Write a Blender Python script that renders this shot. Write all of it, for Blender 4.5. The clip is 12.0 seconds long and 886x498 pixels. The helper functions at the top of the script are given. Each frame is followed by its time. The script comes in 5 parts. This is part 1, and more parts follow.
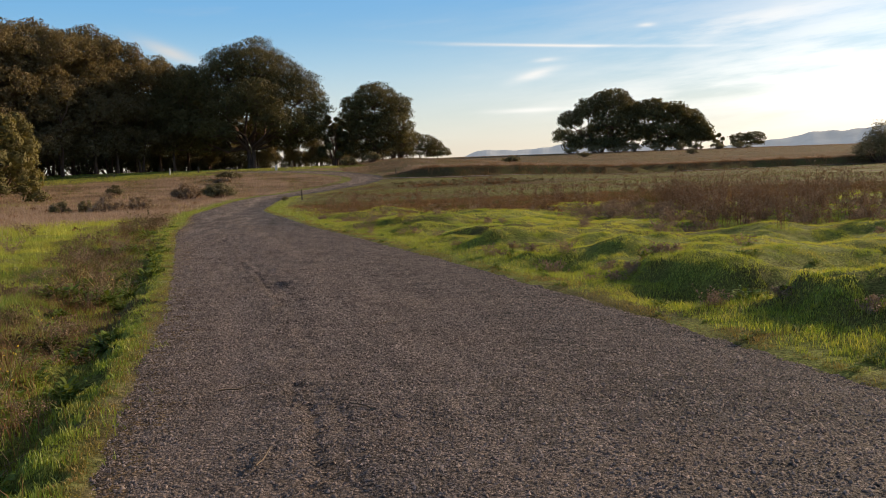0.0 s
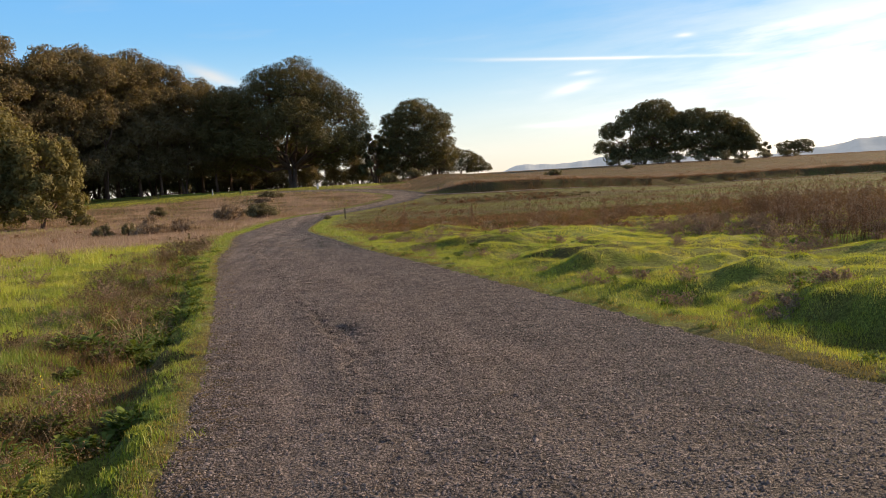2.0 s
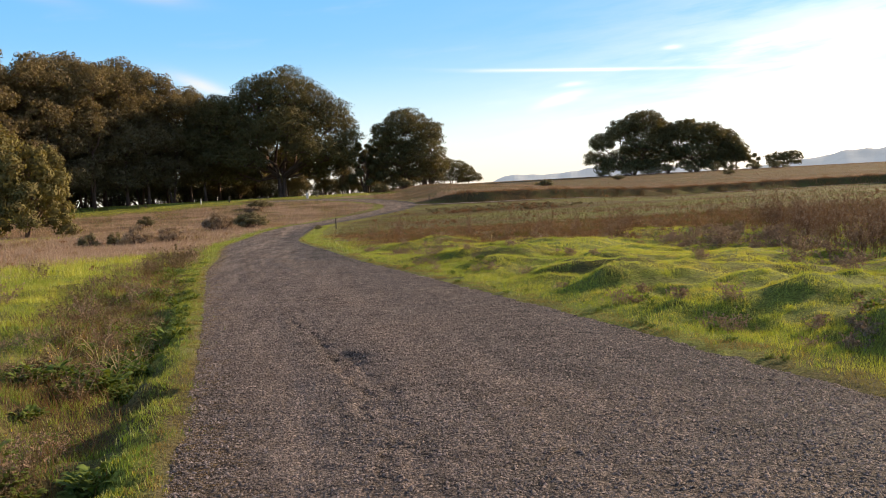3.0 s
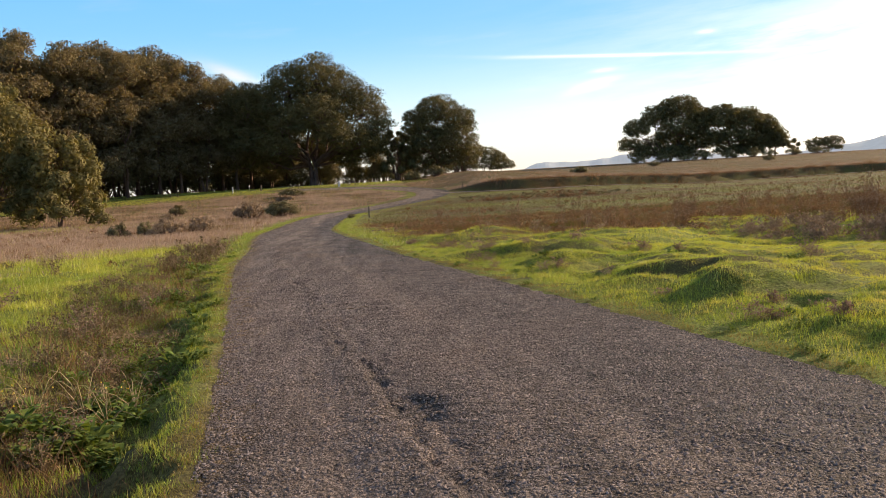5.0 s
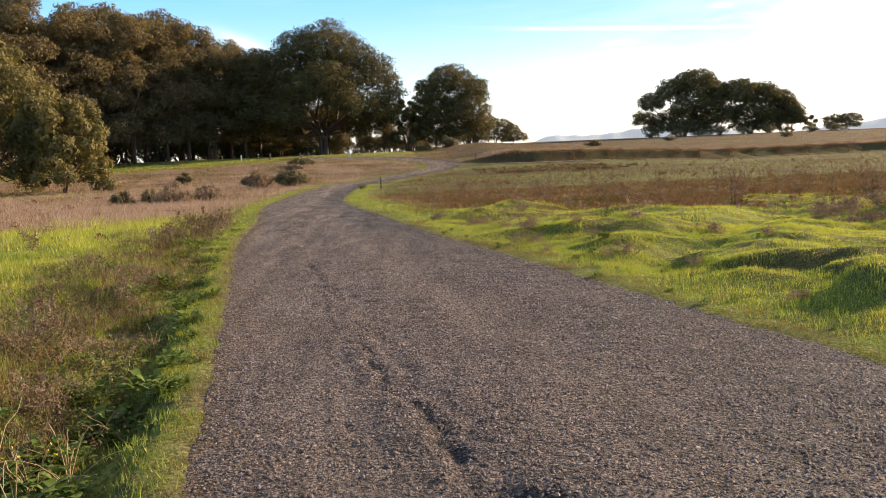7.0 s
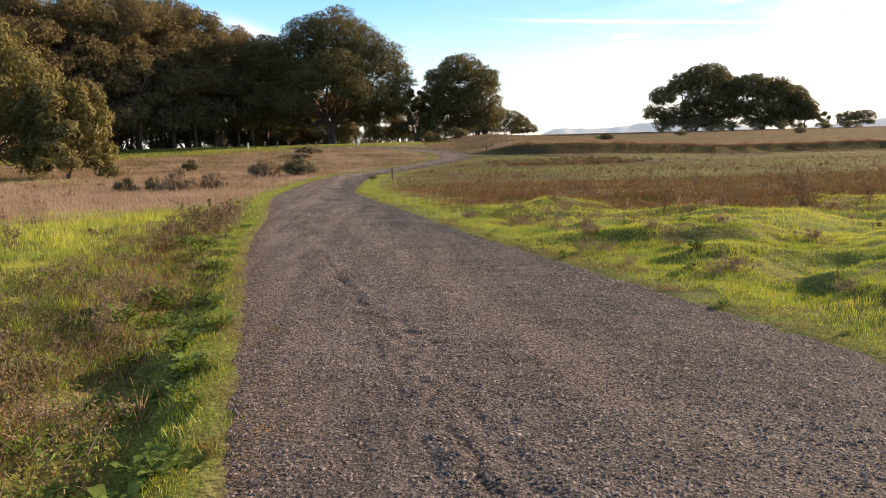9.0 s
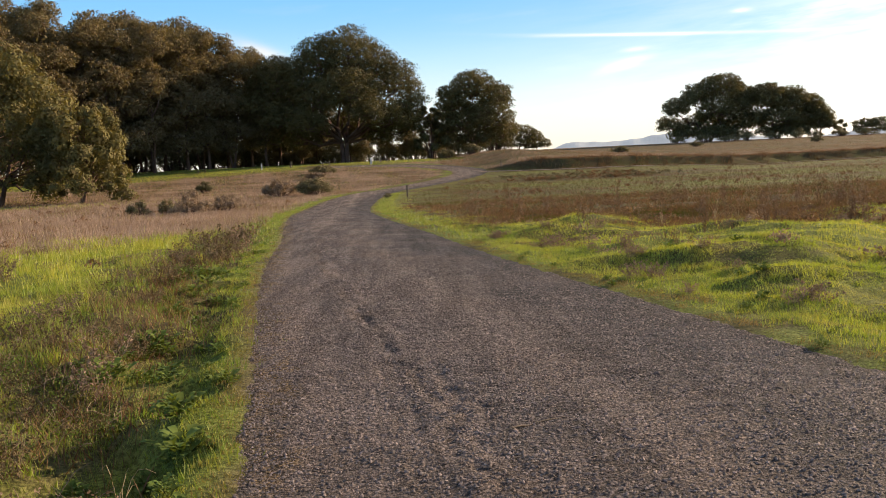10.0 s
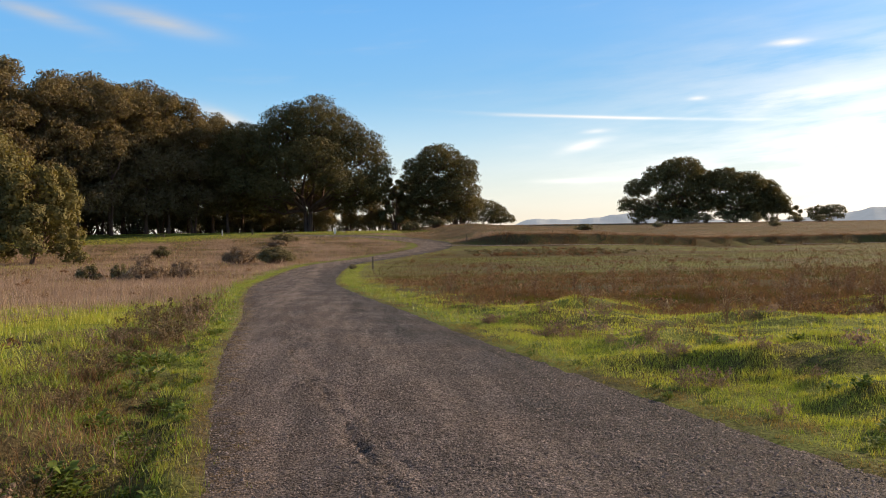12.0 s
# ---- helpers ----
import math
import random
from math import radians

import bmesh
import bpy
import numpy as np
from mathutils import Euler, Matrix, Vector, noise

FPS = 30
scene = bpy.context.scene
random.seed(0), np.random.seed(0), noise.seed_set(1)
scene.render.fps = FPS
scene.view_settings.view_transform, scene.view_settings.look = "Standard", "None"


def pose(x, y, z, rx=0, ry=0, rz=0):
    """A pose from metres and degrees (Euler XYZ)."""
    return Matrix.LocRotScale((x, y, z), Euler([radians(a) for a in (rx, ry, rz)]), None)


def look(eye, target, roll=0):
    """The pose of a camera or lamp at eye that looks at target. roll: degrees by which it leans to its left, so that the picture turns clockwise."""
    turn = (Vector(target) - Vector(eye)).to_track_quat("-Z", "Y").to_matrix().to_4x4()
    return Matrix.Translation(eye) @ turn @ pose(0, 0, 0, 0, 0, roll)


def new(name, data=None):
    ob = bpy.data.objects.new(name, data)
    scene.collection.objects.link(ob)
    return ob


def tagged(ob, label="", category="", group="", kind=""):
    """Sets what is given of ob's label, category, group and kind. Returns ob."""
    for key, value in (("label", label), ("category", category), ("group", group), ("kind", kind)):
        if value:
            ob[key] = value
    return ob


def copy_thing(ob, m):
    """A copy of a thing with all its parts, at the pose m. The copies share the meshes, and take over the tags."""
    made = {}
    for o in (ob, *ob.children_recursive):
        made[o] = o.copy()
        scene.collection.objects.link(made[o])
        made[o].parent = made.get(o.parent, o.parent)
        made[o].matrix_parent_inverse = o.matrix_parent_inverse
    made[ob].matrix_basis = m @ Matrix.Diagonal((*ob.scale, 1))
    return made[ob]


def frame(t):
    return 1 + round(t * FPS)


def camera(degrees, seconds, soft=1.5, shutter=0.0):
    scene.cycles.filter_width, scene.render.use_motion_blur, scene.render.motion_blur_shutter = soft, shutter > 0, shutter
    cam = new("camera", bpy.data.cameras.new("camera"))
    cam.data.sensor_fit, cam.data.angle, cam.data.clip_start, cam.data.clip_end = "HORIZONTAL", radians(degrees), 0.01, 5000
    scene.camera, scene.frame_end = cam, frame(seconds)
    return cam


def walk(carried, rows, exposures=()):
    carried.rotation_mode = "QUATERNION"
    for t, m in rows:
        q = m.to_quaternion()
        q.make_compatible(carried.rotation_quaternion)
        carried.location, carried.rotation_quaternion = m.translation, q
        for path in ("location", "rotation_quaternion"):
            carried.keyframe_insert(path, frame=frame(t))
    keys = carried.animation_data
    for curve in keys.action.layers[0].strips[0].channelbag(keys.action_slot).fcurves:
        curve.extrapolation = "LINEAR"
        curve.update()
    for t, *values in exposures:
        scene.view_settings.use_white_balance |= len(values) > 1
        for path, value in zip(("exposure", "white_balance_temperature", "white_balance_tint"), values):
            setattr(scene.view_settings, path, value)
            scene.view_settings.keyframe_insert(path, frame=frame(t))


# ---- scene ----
# ---------------------------------------------------------------- camera
cam = camera(56.71, 12.0, soft=0.6)
PATH = [
    (0, pose(-0.000, 0.000, 1.563, 84.23, 2.06, -10.74)),
    (0.5, pose(-0.119, 0.536, 1.584, 84.80, 3.04, -7.60)),
    (1, pose(-0.176, 1.114, 1.554, 83.81, 3.46, -6.85)),
    (1.5, pose(-0.249, 1.728, 1.548, 84.98, 3.06, -6.54)),
    (2, pose(-0.264, 2.352, 1.559, 85.45, 3.28, -8.05)),
    (2.5, pose(-0.334, 2.979, 1.543, 86.02, 3.11, -6.66)),
    (2.7, pose(-0.377, 3.222, 1.545, 86.16, 3.18, -8.17)),
    (4.3, pose(-0.540, 5.056, 1.528, 85.41, 2.89, -9.56)),
    (4.5, pose(-0.568, 5.307, 1.558, 85.27, 2.88, -6.02)),
    (5, pose(-0.604, 5.900, 1.540, 85.38, 3.31, -6.69)),
    (5.5, pose(-0.651, 6.484, 1.528, 85.26, 2.96, -3.99)),
    (6, pose(-0.748, 7.123, 1.502, 85.20, 3.27, -2.97)),
    (6.5, pose(-0.779, 7.762, 1.482, 83.67, 2.46, -8.07)),
    (7, pose(-0.849, 8.361, 1.481, 83.46, 2.38, -6.05)),
    (7.2, pose(-0.885, 8.589, 1.482, 83.42, 2.41, -8.68)),
    (8.8, pose(-1.254, 10.491, 1.445, 82.84, 0.86, -10.47)),
    (9, pose(-1.294, 10.733, 1.479, 82.86, 1.46, -5.62)),
    (9.5, pose(-1.381, 11.315, 1.494, 83.13, 2.19, -5.98)),
    (10, pose(-1.397, 11.920, 1.499, 84.02, 2.70, -4.74)),
    (10.5, pose(-1.474, 12.527, 1.611, 86.99, 2.24, -4.64)),
    (11, pose(-1.521, 13.107, 1.604, 88.54, 2.15, -7.53)),
    (11.5, pose(-1.618, 13.642, 1.550, 89.72, 2.09, -7.92)),
    (12, pose(-1.730, 14.121, 1.522, 89.00, 0.81, -7.40)),
]
EXPOSURES = [(0.0, 0.27), (0.5, 0.8), (1.0, 0.78), (1.5, 0.6), (2.0, 0.56), (2.7, 0.76), (4.3, 0.56), (5.0, 0.8), (5.5, 0.66), (6.0, 1.0), (6.5, 1.1), (7.2, 1.06), (9.5, 0.98), (10.0, 0.75), (10.6, 0.3), (11.2, 0.3), (12.0, 0.48)]
walk(cam, PATH, EXPOSURES)

# ---------------------------------------------------------------- light
SUN_AZ, SUN_EL = radians(66), radians(18.5)          # azimuth from +y towards +x


def node(nt, kind, **values):
    n = nt.nodes.new(kind)
    for k, v in values.items():
        n.inputs[int(k[1:])].default_value = v
    return n


def math_node(nt, op, a, b=None, clamp=False):
    n = nt.nodes.new("ShaderNodeMath")
    n.operation, n.use_clamp = op, clamp
    for i, v in enumerate((a, b)):
        if v is None:
            continue
        if isinstance(v, (int, float)):
            n.inputs[i].default_value = v
        else:
            nt.links.new(v, n.inputs[i])
    return n.outputs[0]


def mix_color(nt, fac, a, b, blend="MIX"):
    n = nt.nodes.new("ShaderNodeMix")
    n.data_type, n.blend_type, n.clamp_factor = "RGBA", blend, True
    for sock, v in ((n.inputs[0], fac), (n.inputs[6], a), (n.inputs[7], b)):
        if isinstance(v, (int, float)):
            sock.default_value = v
        elif isinstance(v, tuple):
            sock.default_value = (*v, 1) if len(v) == 3 else v
        else:
            nt.links.new(v, sock)
    return n.outputs[2]


def smooth_range(nt, v, a, b):
    n = nt.nodes.new("ShaderNodeMapRange")
    n.interpolation_type = "SMOOTHSTEP"
    nt.links.new(v, n.inputs[0])
    n.inputs[1].default_value, n.inputs[2].default_value = a, b
    return n.outputs[0]


def build_world():
    w = bpy.data.worlds.new("sky")
    scene.world = w
    w.use_nodes = True
    nt = w.node_tree
    nt.nodes.clear()
    sky = nt.nodes.new("ShaderNodeTexSky")
    sky.sky_type, sky.sun_disc = "NISHITA", False
    sky.sun_elevation, sky.sun_rotation = SUN_EL, SUN_AZ
    sky.altitude, sky.air_density, sky.dust_density, sky.ozone_density = 0, 1.0, 0.35, 3.0
    tc = nt.nodes.new("ShaderNodeTexCoord")
    sep = nt.nodes.new("ShaderNodeSeparateXYZ")
    nt.links.new(tc.outputs["Generated"], sep.inputs[0])
    x, y, z = sep.outputs
    el = math_node(nt, "MULTIPLY", math_node(nt, "ARCSINE", z), 57.296)
    az = math_node(nt, "MULTIPLY", math_node(nt, "ARCTAN2", x, y), 57.296)
    # wispy detail, stretched along the horizon
    comb = nt.nodes.new("ShaderNodeCombineXYZ")
    nt.links.new(math_node(nt, "MULTIPLY", az, 0.10), comb.inputs[0])
    nt.links.new(math_node(nt, "MULTIPLY", math_node(nt, "ADD", el, math_node(nt, "MULTIPLY", az, -0.07)), 0.62), comb.inputs[1])
    wisp = node(nt, "ShaderNodeTexNoise", _2=1.0, _3=6.0, _4=0.58)
    nt.links.new(comb.outputs[0], wisp.inputs["Vector"])
    total = math_node(nt, "MULTIPLY", smooth_range(nt, wisp.outputs[0], 0.55, 0.82), 0.12)
    # bank of thin cloud towards the sun, contrail and loose wisps: az, el, half widths, tilt, strength, texture share
    for a0, e0, ha, he, tilt, power, rag in (
            (39, 7.5, 18, 5.0, -0.03, 0.5, 0.9), (40, 4.5, 20, 1.6, 0.02, 0.5, 0.8),
            (20, 7.72, 7.5, 0.1, -0.066, 0.75, 0.15), (13, 8.1, 3.0, 0.1, -0.05, 0.25, 0.3), (30.4, 11.82, 1.1, 0.22, -0.02, 0.85, 0.2),
            (24.7, 8.74, 0.55, 0.13, 0.0, 0.6, 0.2), (29, 8.2, 6.5, 0.5, 0.14, 0.4, 0.6),
            (17.2, 5.95, 1.5, 0.3, 0.24, 0.7, 0.5), (16.8, 3.58, 2.8, 0.16, 0.0, 0.5, 0.3), (18.0, 6.9, 0.8, 0.14, 0.05, 0.5, 0.3),
            (-11.6, 14.0, 3.6, 0.55, -0.18, 0.75, 0.5), (-18.3, 13.8, 3.0, 0.42, -0.22, 0.6, 0.5),
            (-7.0, 7.9, 1.9, 0.45, -0.37, 0.8, 0.4), (30.5, 4.1, 5.5, 0.35, 0.06, -0.45, 0.4), (34.5, 5.3, 3.5, 0.3, 0.05, -0.3, 0.4)):
        du = math_node(nt, "DIVIDE", math_node(nt, "SUBTRACT", az, a0), ha)
        line = math_node(nt, "ADD", math_node(nt, "MULTIPLY", math_node(nt, "SUBTRACT", az, a0), tilt), e0)
        dv = math_node(nt, "DIVIDE", math_node(nt, "SUBTRACT", el, line), he)
        r2 = math_node(nt, "ADD", math_node(nt, "MULTIPLY", du, du), math_node(nt, "MULTIPLY", dv, dv))
        m = math_node(nt, "POWER", 2.718, math_node(nt, "MULTIPLY", r2, -1.0))
        tex = smooth_range(nt, wisp.outputs[0], 0.5 - 0.45 * (1 - rag) - 0.15, 0.62)
        total = math_node(nt, "ADD", total, math_node(nt, "MULTIPLY", math_node(nt, "MULTIPLY", m, tex), power))
    total = math_node(nt, "MULTIPLY", math_node(nt, "MINIMUM", math_node(nt, "MAXIMUM", total, 0.0), 0.92), smooth_range(nt, el, -0.5, 2.0))
    # cloud takes the sky's brightness nearby, whitened
    hsv = nt.nodes.new("ShaderNodeHueSaturation")
    nt.links.new(sky.outputs[0], hsv.inputs[4])
    nt.links.new(math_node(nt, "SUBTRACT", math_node(nt, "ADD", math_node(nt, "MULTIPLY", smooth_range(nt, el, 0.0, 11.0), 0.72), 0.54), math_node(nt, "MULTIPLY", smooth_range(nt, el, 20.0, 45.0), 0.8)), hsv.inputs[1])
    nt.links.new(math_node(nt, "ADD", math_node(nt, "MULTIPLY", smooth_range(nt, az, 32.0, -25.0), 0.42), 0.74), hsv.inputs[2])
    lift = math_node(nt, "ADD", math_node(nt, "MULTIPLY", smooth_range(nt, el, 8.0, 17.0), 0.22), 1.0)
    grey = nt.nodes.new("ShaderNodeRGBToBW")
    nt.links.new(sky.outputs[0], grey.inputs[0])
    bright = math_node(nt, "ADD", math_node(nt, "MULTIPLY", grey.outputs[0], 1.05), 1.2)
    tint = mix_color(nt, 1.0, (1.0, 0.96, 0.91), bright, "MULTIPLY")
    azure = mix_color(nt, 1.0, hsv.outputs[0], mix_color(nt, smooth_range(nt, el, 2.0, 9.0), (1.05, 0.965, 0.95), (1.03, 0.99, 0.98)), "MULTIPLY")
    azure = mix_color(nt, 1.0, azure, lift, "MULTIPLY")
    azure = mix_color(nt, smooth_range(nt, el, 22.0, 40.0), azure, mix_color(nt, 1.0, azure, (1.05, 1.0, 0.84), "MULTIPLY"))
    out = mix_color(nt, total, azure, tint)
    bg = nt.nodes.new("ShaderNodeBackground")
    bg.inputs[1].default_value = 0.125
    nt.links.new(out, bg.inputs[0])
    o = nt.nodes.new("ShaderNodeOutputWorld")
    nt.links.new(bg.outputs[0], o.inputs[0])


build_world()
sun_data = bpy.data.lights.new("sun", "SUN")
sun_data.energy, sun_data.angle, sun_data.color = 6.5, radians(0.6), (1.0, 0.735, 0.475)
sun = new("sun", sun_data)
sun_way = Vector((math.sin(SUN_AZ) * math.cos(SUN_EL), math.cos(SUN_AZ) * math.cos(SUN_EL), math.sin(SUN_EL)))
sun.matrix_world = look(sun_way * 100, (0, 0, 0))


# ---------------------------------------------------------------- materials
def surface(name, colors, scales=(1.0, 8.0), rough=0.9, bump=0.0, bump_scale=60.0, vary=0.0, through_light=0.0, spec=0.3, detail=6.0, glow=(1.25, 1.15, 0.55)):
    """Two or three colours mixed by noise at two scales; vary: brightness spread from piece to piece."""
    m = bpy.data.materials.new(name)
    m.use_nodes = True
    nt = m.node_tree
    p = nt.nodes["Principled BSDF"]
    geo = nt.nodes.new("ShaderNodeNewGeometry")
    n1 = node(nt, "ShaderNodeTexNoise", _2=scales[0], _3=detail, _4=0.6)
    n2 = node(nt, "ShaderNodeTexNoise", _2=scales[1], _3=detail, _4=0.65)
    for n in (n1, n2):
        nt.links.new(geo.outputs["Position"], n.inputs["Vector"])
    col = mix_color(nt, smooth_range(nt, n1.outputs[0], 0.35, 0.65), colors[0], colors[1])
    if len(colors) > 2:
        col = mix_color(nt, smooth_range(nt, n2.outputs[0], 0.45, 0.72), col, colors[2])
    else:
        col = mix_color(nt, math_node(nt, "MULTIPLY", n2.outputs[0], 0.5), col, tuple(c * 0.6 for c in colors[0]))
    if vary:
        v = math_node(nt, "ADD", math_node(nt, "MULTIPLY", geo.outputs["Random Per Island"], 2 * vary), 1 - vary)
        col = mix_color(nt, 1.0, col, v, "MULTIPLY")
    nt.links.new(col, p.inputs["Base Color"])
    p.inputs["Roughness"].default_value, p.inputs["Specular IOR Level"].default_value = rough, spec
    if bump:
        b = nt.nodes.new("ShaderNodeBump")
        b.inputs["Strength"].default_value, b.inputs["Distance"].default_value = bump, 0.02
        n3 = node(nt, "ShaderNodeTexNoise", _2=bump_scale, _3=5.0, _4=0.7)
        nt.links.new(geo.outputs["Position"], n3.inputs["Vector"])
        nt.links.new(n3.outputs[0], b.inputs["Height"])
        nt.links.new(b.outputs[0], p.inputs["Normal"])
    if through_light:
        t = nt.nodes.new("ShaderNodeBsdfTranslucent")
        nt.links.new(mix_color(nt, 1.0, col, glow, "MULTIPLY"), t.inputs[0])
        mx = nt.nodes.new("ShaderNodeMixShader")
        mx.inputs[0].default_value = through_light
        nt.links.new(p.outputs[0], mx.inputs[1])
        nt.links.new(t.outputs[0], mx.inputs[2])
        nt.links.new(mx.outputs[0], nt.nodes["Material Output"].inputs[0])
    return m


def ground_material():
    m = bpy.data.materials.new("meadow_soil")
    m.use_nodes = True
    nt = m.node_tree
    p = nt.nodes["Principled BSDF"]
    geo = nt.nodes.new("ShaderNodeNewGeometry")
    at = nt.nodes.new("ShaderNodeAttribute")
    at.attribute_name = "zone"
    sep = nt.nodes.new("ShaderNodeSeparateColor")
    nt.links.new(at.outputs["Color"], sep.inputs[0])

    def noise_of(scale, stretch=(1, 1, 1)):
        mp = nt.nodes.new("ShaderNodeMapping")
        mp.inputs["Scale"].default_value = stretch
        nt.links.new(geo.outputs["Position"], mp.inputs[0])
        n = node(nt, "ShaderNodeTexNoise", _2=scale, _3=8.0, _4=0.66)
        nt.links.new(mp.outputs[0], n.inputs["Vector"])
        return n.outputs[0]
    fine, mid, wide = noise_of(9.0), noise_of(0.9), noise_of(0.07, (0.8, 2.4, 1))
    soil = mix_color(nt, smooth_range(nt, fine, 0.35, 0.7), (0.075, 0.055, 0.038), (0.15, 0.11, 0.075))
    green = mix_color(nt, smooth_range(nt, mid, 0.35, 0.65), (0.09, 0.118, 0.022), (0.16, 0.185, 0.035))
    dry = mix_color(nt, smooth_range(nt, mid, 0.35, 0.65), (0.245, 0.18, 0.136), (0.165, 0.118, 0.087))
    brown = mix_color(nt, smooth_range(nt, mid, 0.38, 0.62), (0.07, 0.045, 0.03), (0.07, 0.062, 0.024))
    col = mix_color(nt, sep.outputs[0], soil, green)
    col = mix_color(nt, sep.outputs[1], col, dry)
    col = mix_color(nt, sep.outputs[2], col, brown)
    col = mix_color(nt, math_node(nt, "MULTIPLY", smooth_range(nt, wide, 0.47, 0.57), 0.75), col, (0.068, 0.05, 0.026))
    grain = noise_of(34.0)
    col = mix_color(nt, 1.0, col, math_node(nt, "ADD", math_node(nt, "MULTIPLY", fine, 0.7), 0.62), "MULTIPLY")
    col = mix_color(nt, 1.0, col, math_node(nt, "ADD", math_node(nt, "MULTIPLY", smooth_range(nt, grain, 0.38, 0.62), 0.8), 0.55), "MULTIPLY")
    nt.links.new(col, p.inputs["Base Color"])
    p.inputs["Roughness"].default_value, p.inputs["Specular IOR Level"].default_value = 0.95, 0.1
    b = nt.nodes.new("ShaderNodeBump")
    b.inputs["Strength"].default_value, b.inputs["Distance"].default_value = 0.7, 0.08
    nt.links.new(math_node(nt, "ADD", fine, mid), b.inputs["Height"])
    nt.links.new(b.outputs[0], p.inputs["Normal"])
    return m


def gravel_material():
    m = bpy.data.materials.new("gravel")
    m.use_nodes = True
    nt = m.node_tree
    p = nt.nodes["Principled BSDF"]
    geo = nt.nodes.new("ShaderNodeNewGeometry")
    vor = node(nt, "ShaderNodeTexVoronoi", _2=42.0)
    fine = node(nt, "ShaderNodeTexNoise", _2=160.0, _3=4.0, _4=0.7)
    clump = node(nt, "ShaderNodeTexNoise", _2=7.0, _3=8.0, _4=0.7)
    wide = node(nt, "ShaderNodeTexNoise", _2=0.6, _3=6.0, _4=0.6)
    for n in (vor, fine, clump, wide):
        nt.links.new(geo.outputs["Position"], n.inputs["Vector"])
    at = nt.nodes.new("ShaderNodeAttribute")
    at.attribute_name = "zone"
    sep = nt.nodes.new("ShaderNodeSeparateColor")
    nt.links.new(at.outputs["Color"], sep.inputs[0])
    stone = nt.nodes.new("ShaderNodeSeparateColor")
    nt.links.new(vor.outputs["Color"], stone.inputs[0])
    col = mix_color(nt, stone.outputs[0], (0.105, 0.088, 0.085), (0.255, 0.212, 0.206))
    col = mix_color(nt, math_node(nt, "MULTIPLY", smooth_range(nt, wide.outputs[0], 0.4, 0.62), 0.65), col, (0.172, 0.127, 0.109))
    # finer, browner dirt in the wheel tracks; grit-free fines; mossy edges
    col = mix_color(nt, math_node(nt, "MULTIPLY", sep.outputs[0], 0.7), col, (0.235, 0.187, 0.168))
    col = mix_color(nt, math_node(nt, "MULTIPLY", sep.outputs[1], smooth_range(nt, clump.outputs[0], 0.36, 0.58)), col, (0.175, 0.118, 0.058))
    col = mix_color(nt, sep.outputs[2], col, (0.055, 0.05, 0.046))
    col = mix_color(nt, 1.0, col, math_node(nt, "ADD", math_node(nt, "MULTIPLY", clump.outputs[0], 0.9), 0.55), "MULTIPLY")
    p.inputs["Roughness"].default_value, p.inputs["Specular IOR Level"].default_value = 0.85, 0.25
    grit = node(nt, "ShaderNodeTexNoise", _2=26.0, _3=6.0, _4=0.75)
    chip = node(nt, "ShaderNodeTexNoise", _2=75.0, _3=3.0, _4=0.6)
    for n in (grit, chip):
        nt.links.new(geo.outputs["Position"], n.inputs["Vector"])
    # shade painted into crevices between the clods, less where the wheels have packed them
    crevice_shade = math_node(nt, "MULTIPLY", smooth_range(nt, grit.outputs[0], 0.55, 0.4), math_node(nt, "SUBTRACT", 1.0, math_node(nt, "MULTIPLY", sep.outputs[0], 0.7)))
    col = mix_color(nt, 1.0, col, math_node(nt, "SUBTRACT", 1.12, math_node(nt, "MULTIPLY", crevice_shade, 0.85)), "MULTIPLY")
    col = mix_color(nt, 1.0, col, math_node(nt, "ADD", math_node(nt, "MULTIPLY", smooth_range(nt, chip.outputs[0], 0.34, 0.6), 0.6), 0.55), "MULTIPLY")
    mp = nt.nodes.new("ShaderNodeMapping")
    mp.inputs["Scale"].default_value, mp.inputs["Rotation"].default_value = (3.2, 0.35, 1.0), (0, 0, -0.12)
    nt.links.new(geo.outputs["Position"], mp.inputs[0])
    streak = node(nt, "ShaderNodeTexNoise", _2=1.0, _3=7.0, _4=0.62)
    nt.links.new(mp.outputs[0], streak.inputs["Vector"])
    col = mix_color(nt, 1.0, col, math_node(nt, "ADD", math_node(nt, "MULTIPLY", smooth_range(nt, streak.outputs[0], 0.36, 0.64), 0.62), 0.7), "MULTIPLY")
    # painted shade in the gaps between stones, darker away from stone centres
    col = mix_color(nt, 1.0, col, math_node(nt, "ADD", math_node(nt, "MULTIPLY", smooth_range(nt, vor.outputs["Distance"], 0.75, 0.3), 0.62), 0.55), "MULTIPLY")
    # colour gets darker and bluer towards the road's right edge
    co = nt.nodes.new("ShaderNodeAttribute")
    co.attribute_name = "right_dark"
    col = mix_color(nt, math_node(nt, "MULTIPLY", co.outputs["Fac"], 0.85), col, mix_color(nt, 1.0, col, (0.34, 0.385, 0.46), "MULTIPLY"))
    nt.links.new(col, p.inputs["Base Color"])
    h = math_node(nt, "ADD", math_node(nt, "MULTIPLY", vor.outputs["Distance"], -1.2), math_node(nt, "MULTIPLY", fine.outputs[0], 0.35))
    h = math_node(nt, "ADD", h, math_node(nt, "MULTIPLY", grit.outputs[0], 3.0))
    b = nt.nodes.new("ShaderNodeBump")
    b.inputs["Strength"].default_value, b.inputs["Distance"].default_value = 1.0, 0.065
    nt.links.new(h, b.inputs["Height"])
    nt.links.new(b.outputs[0], p.inputs["Normal"])
    return m


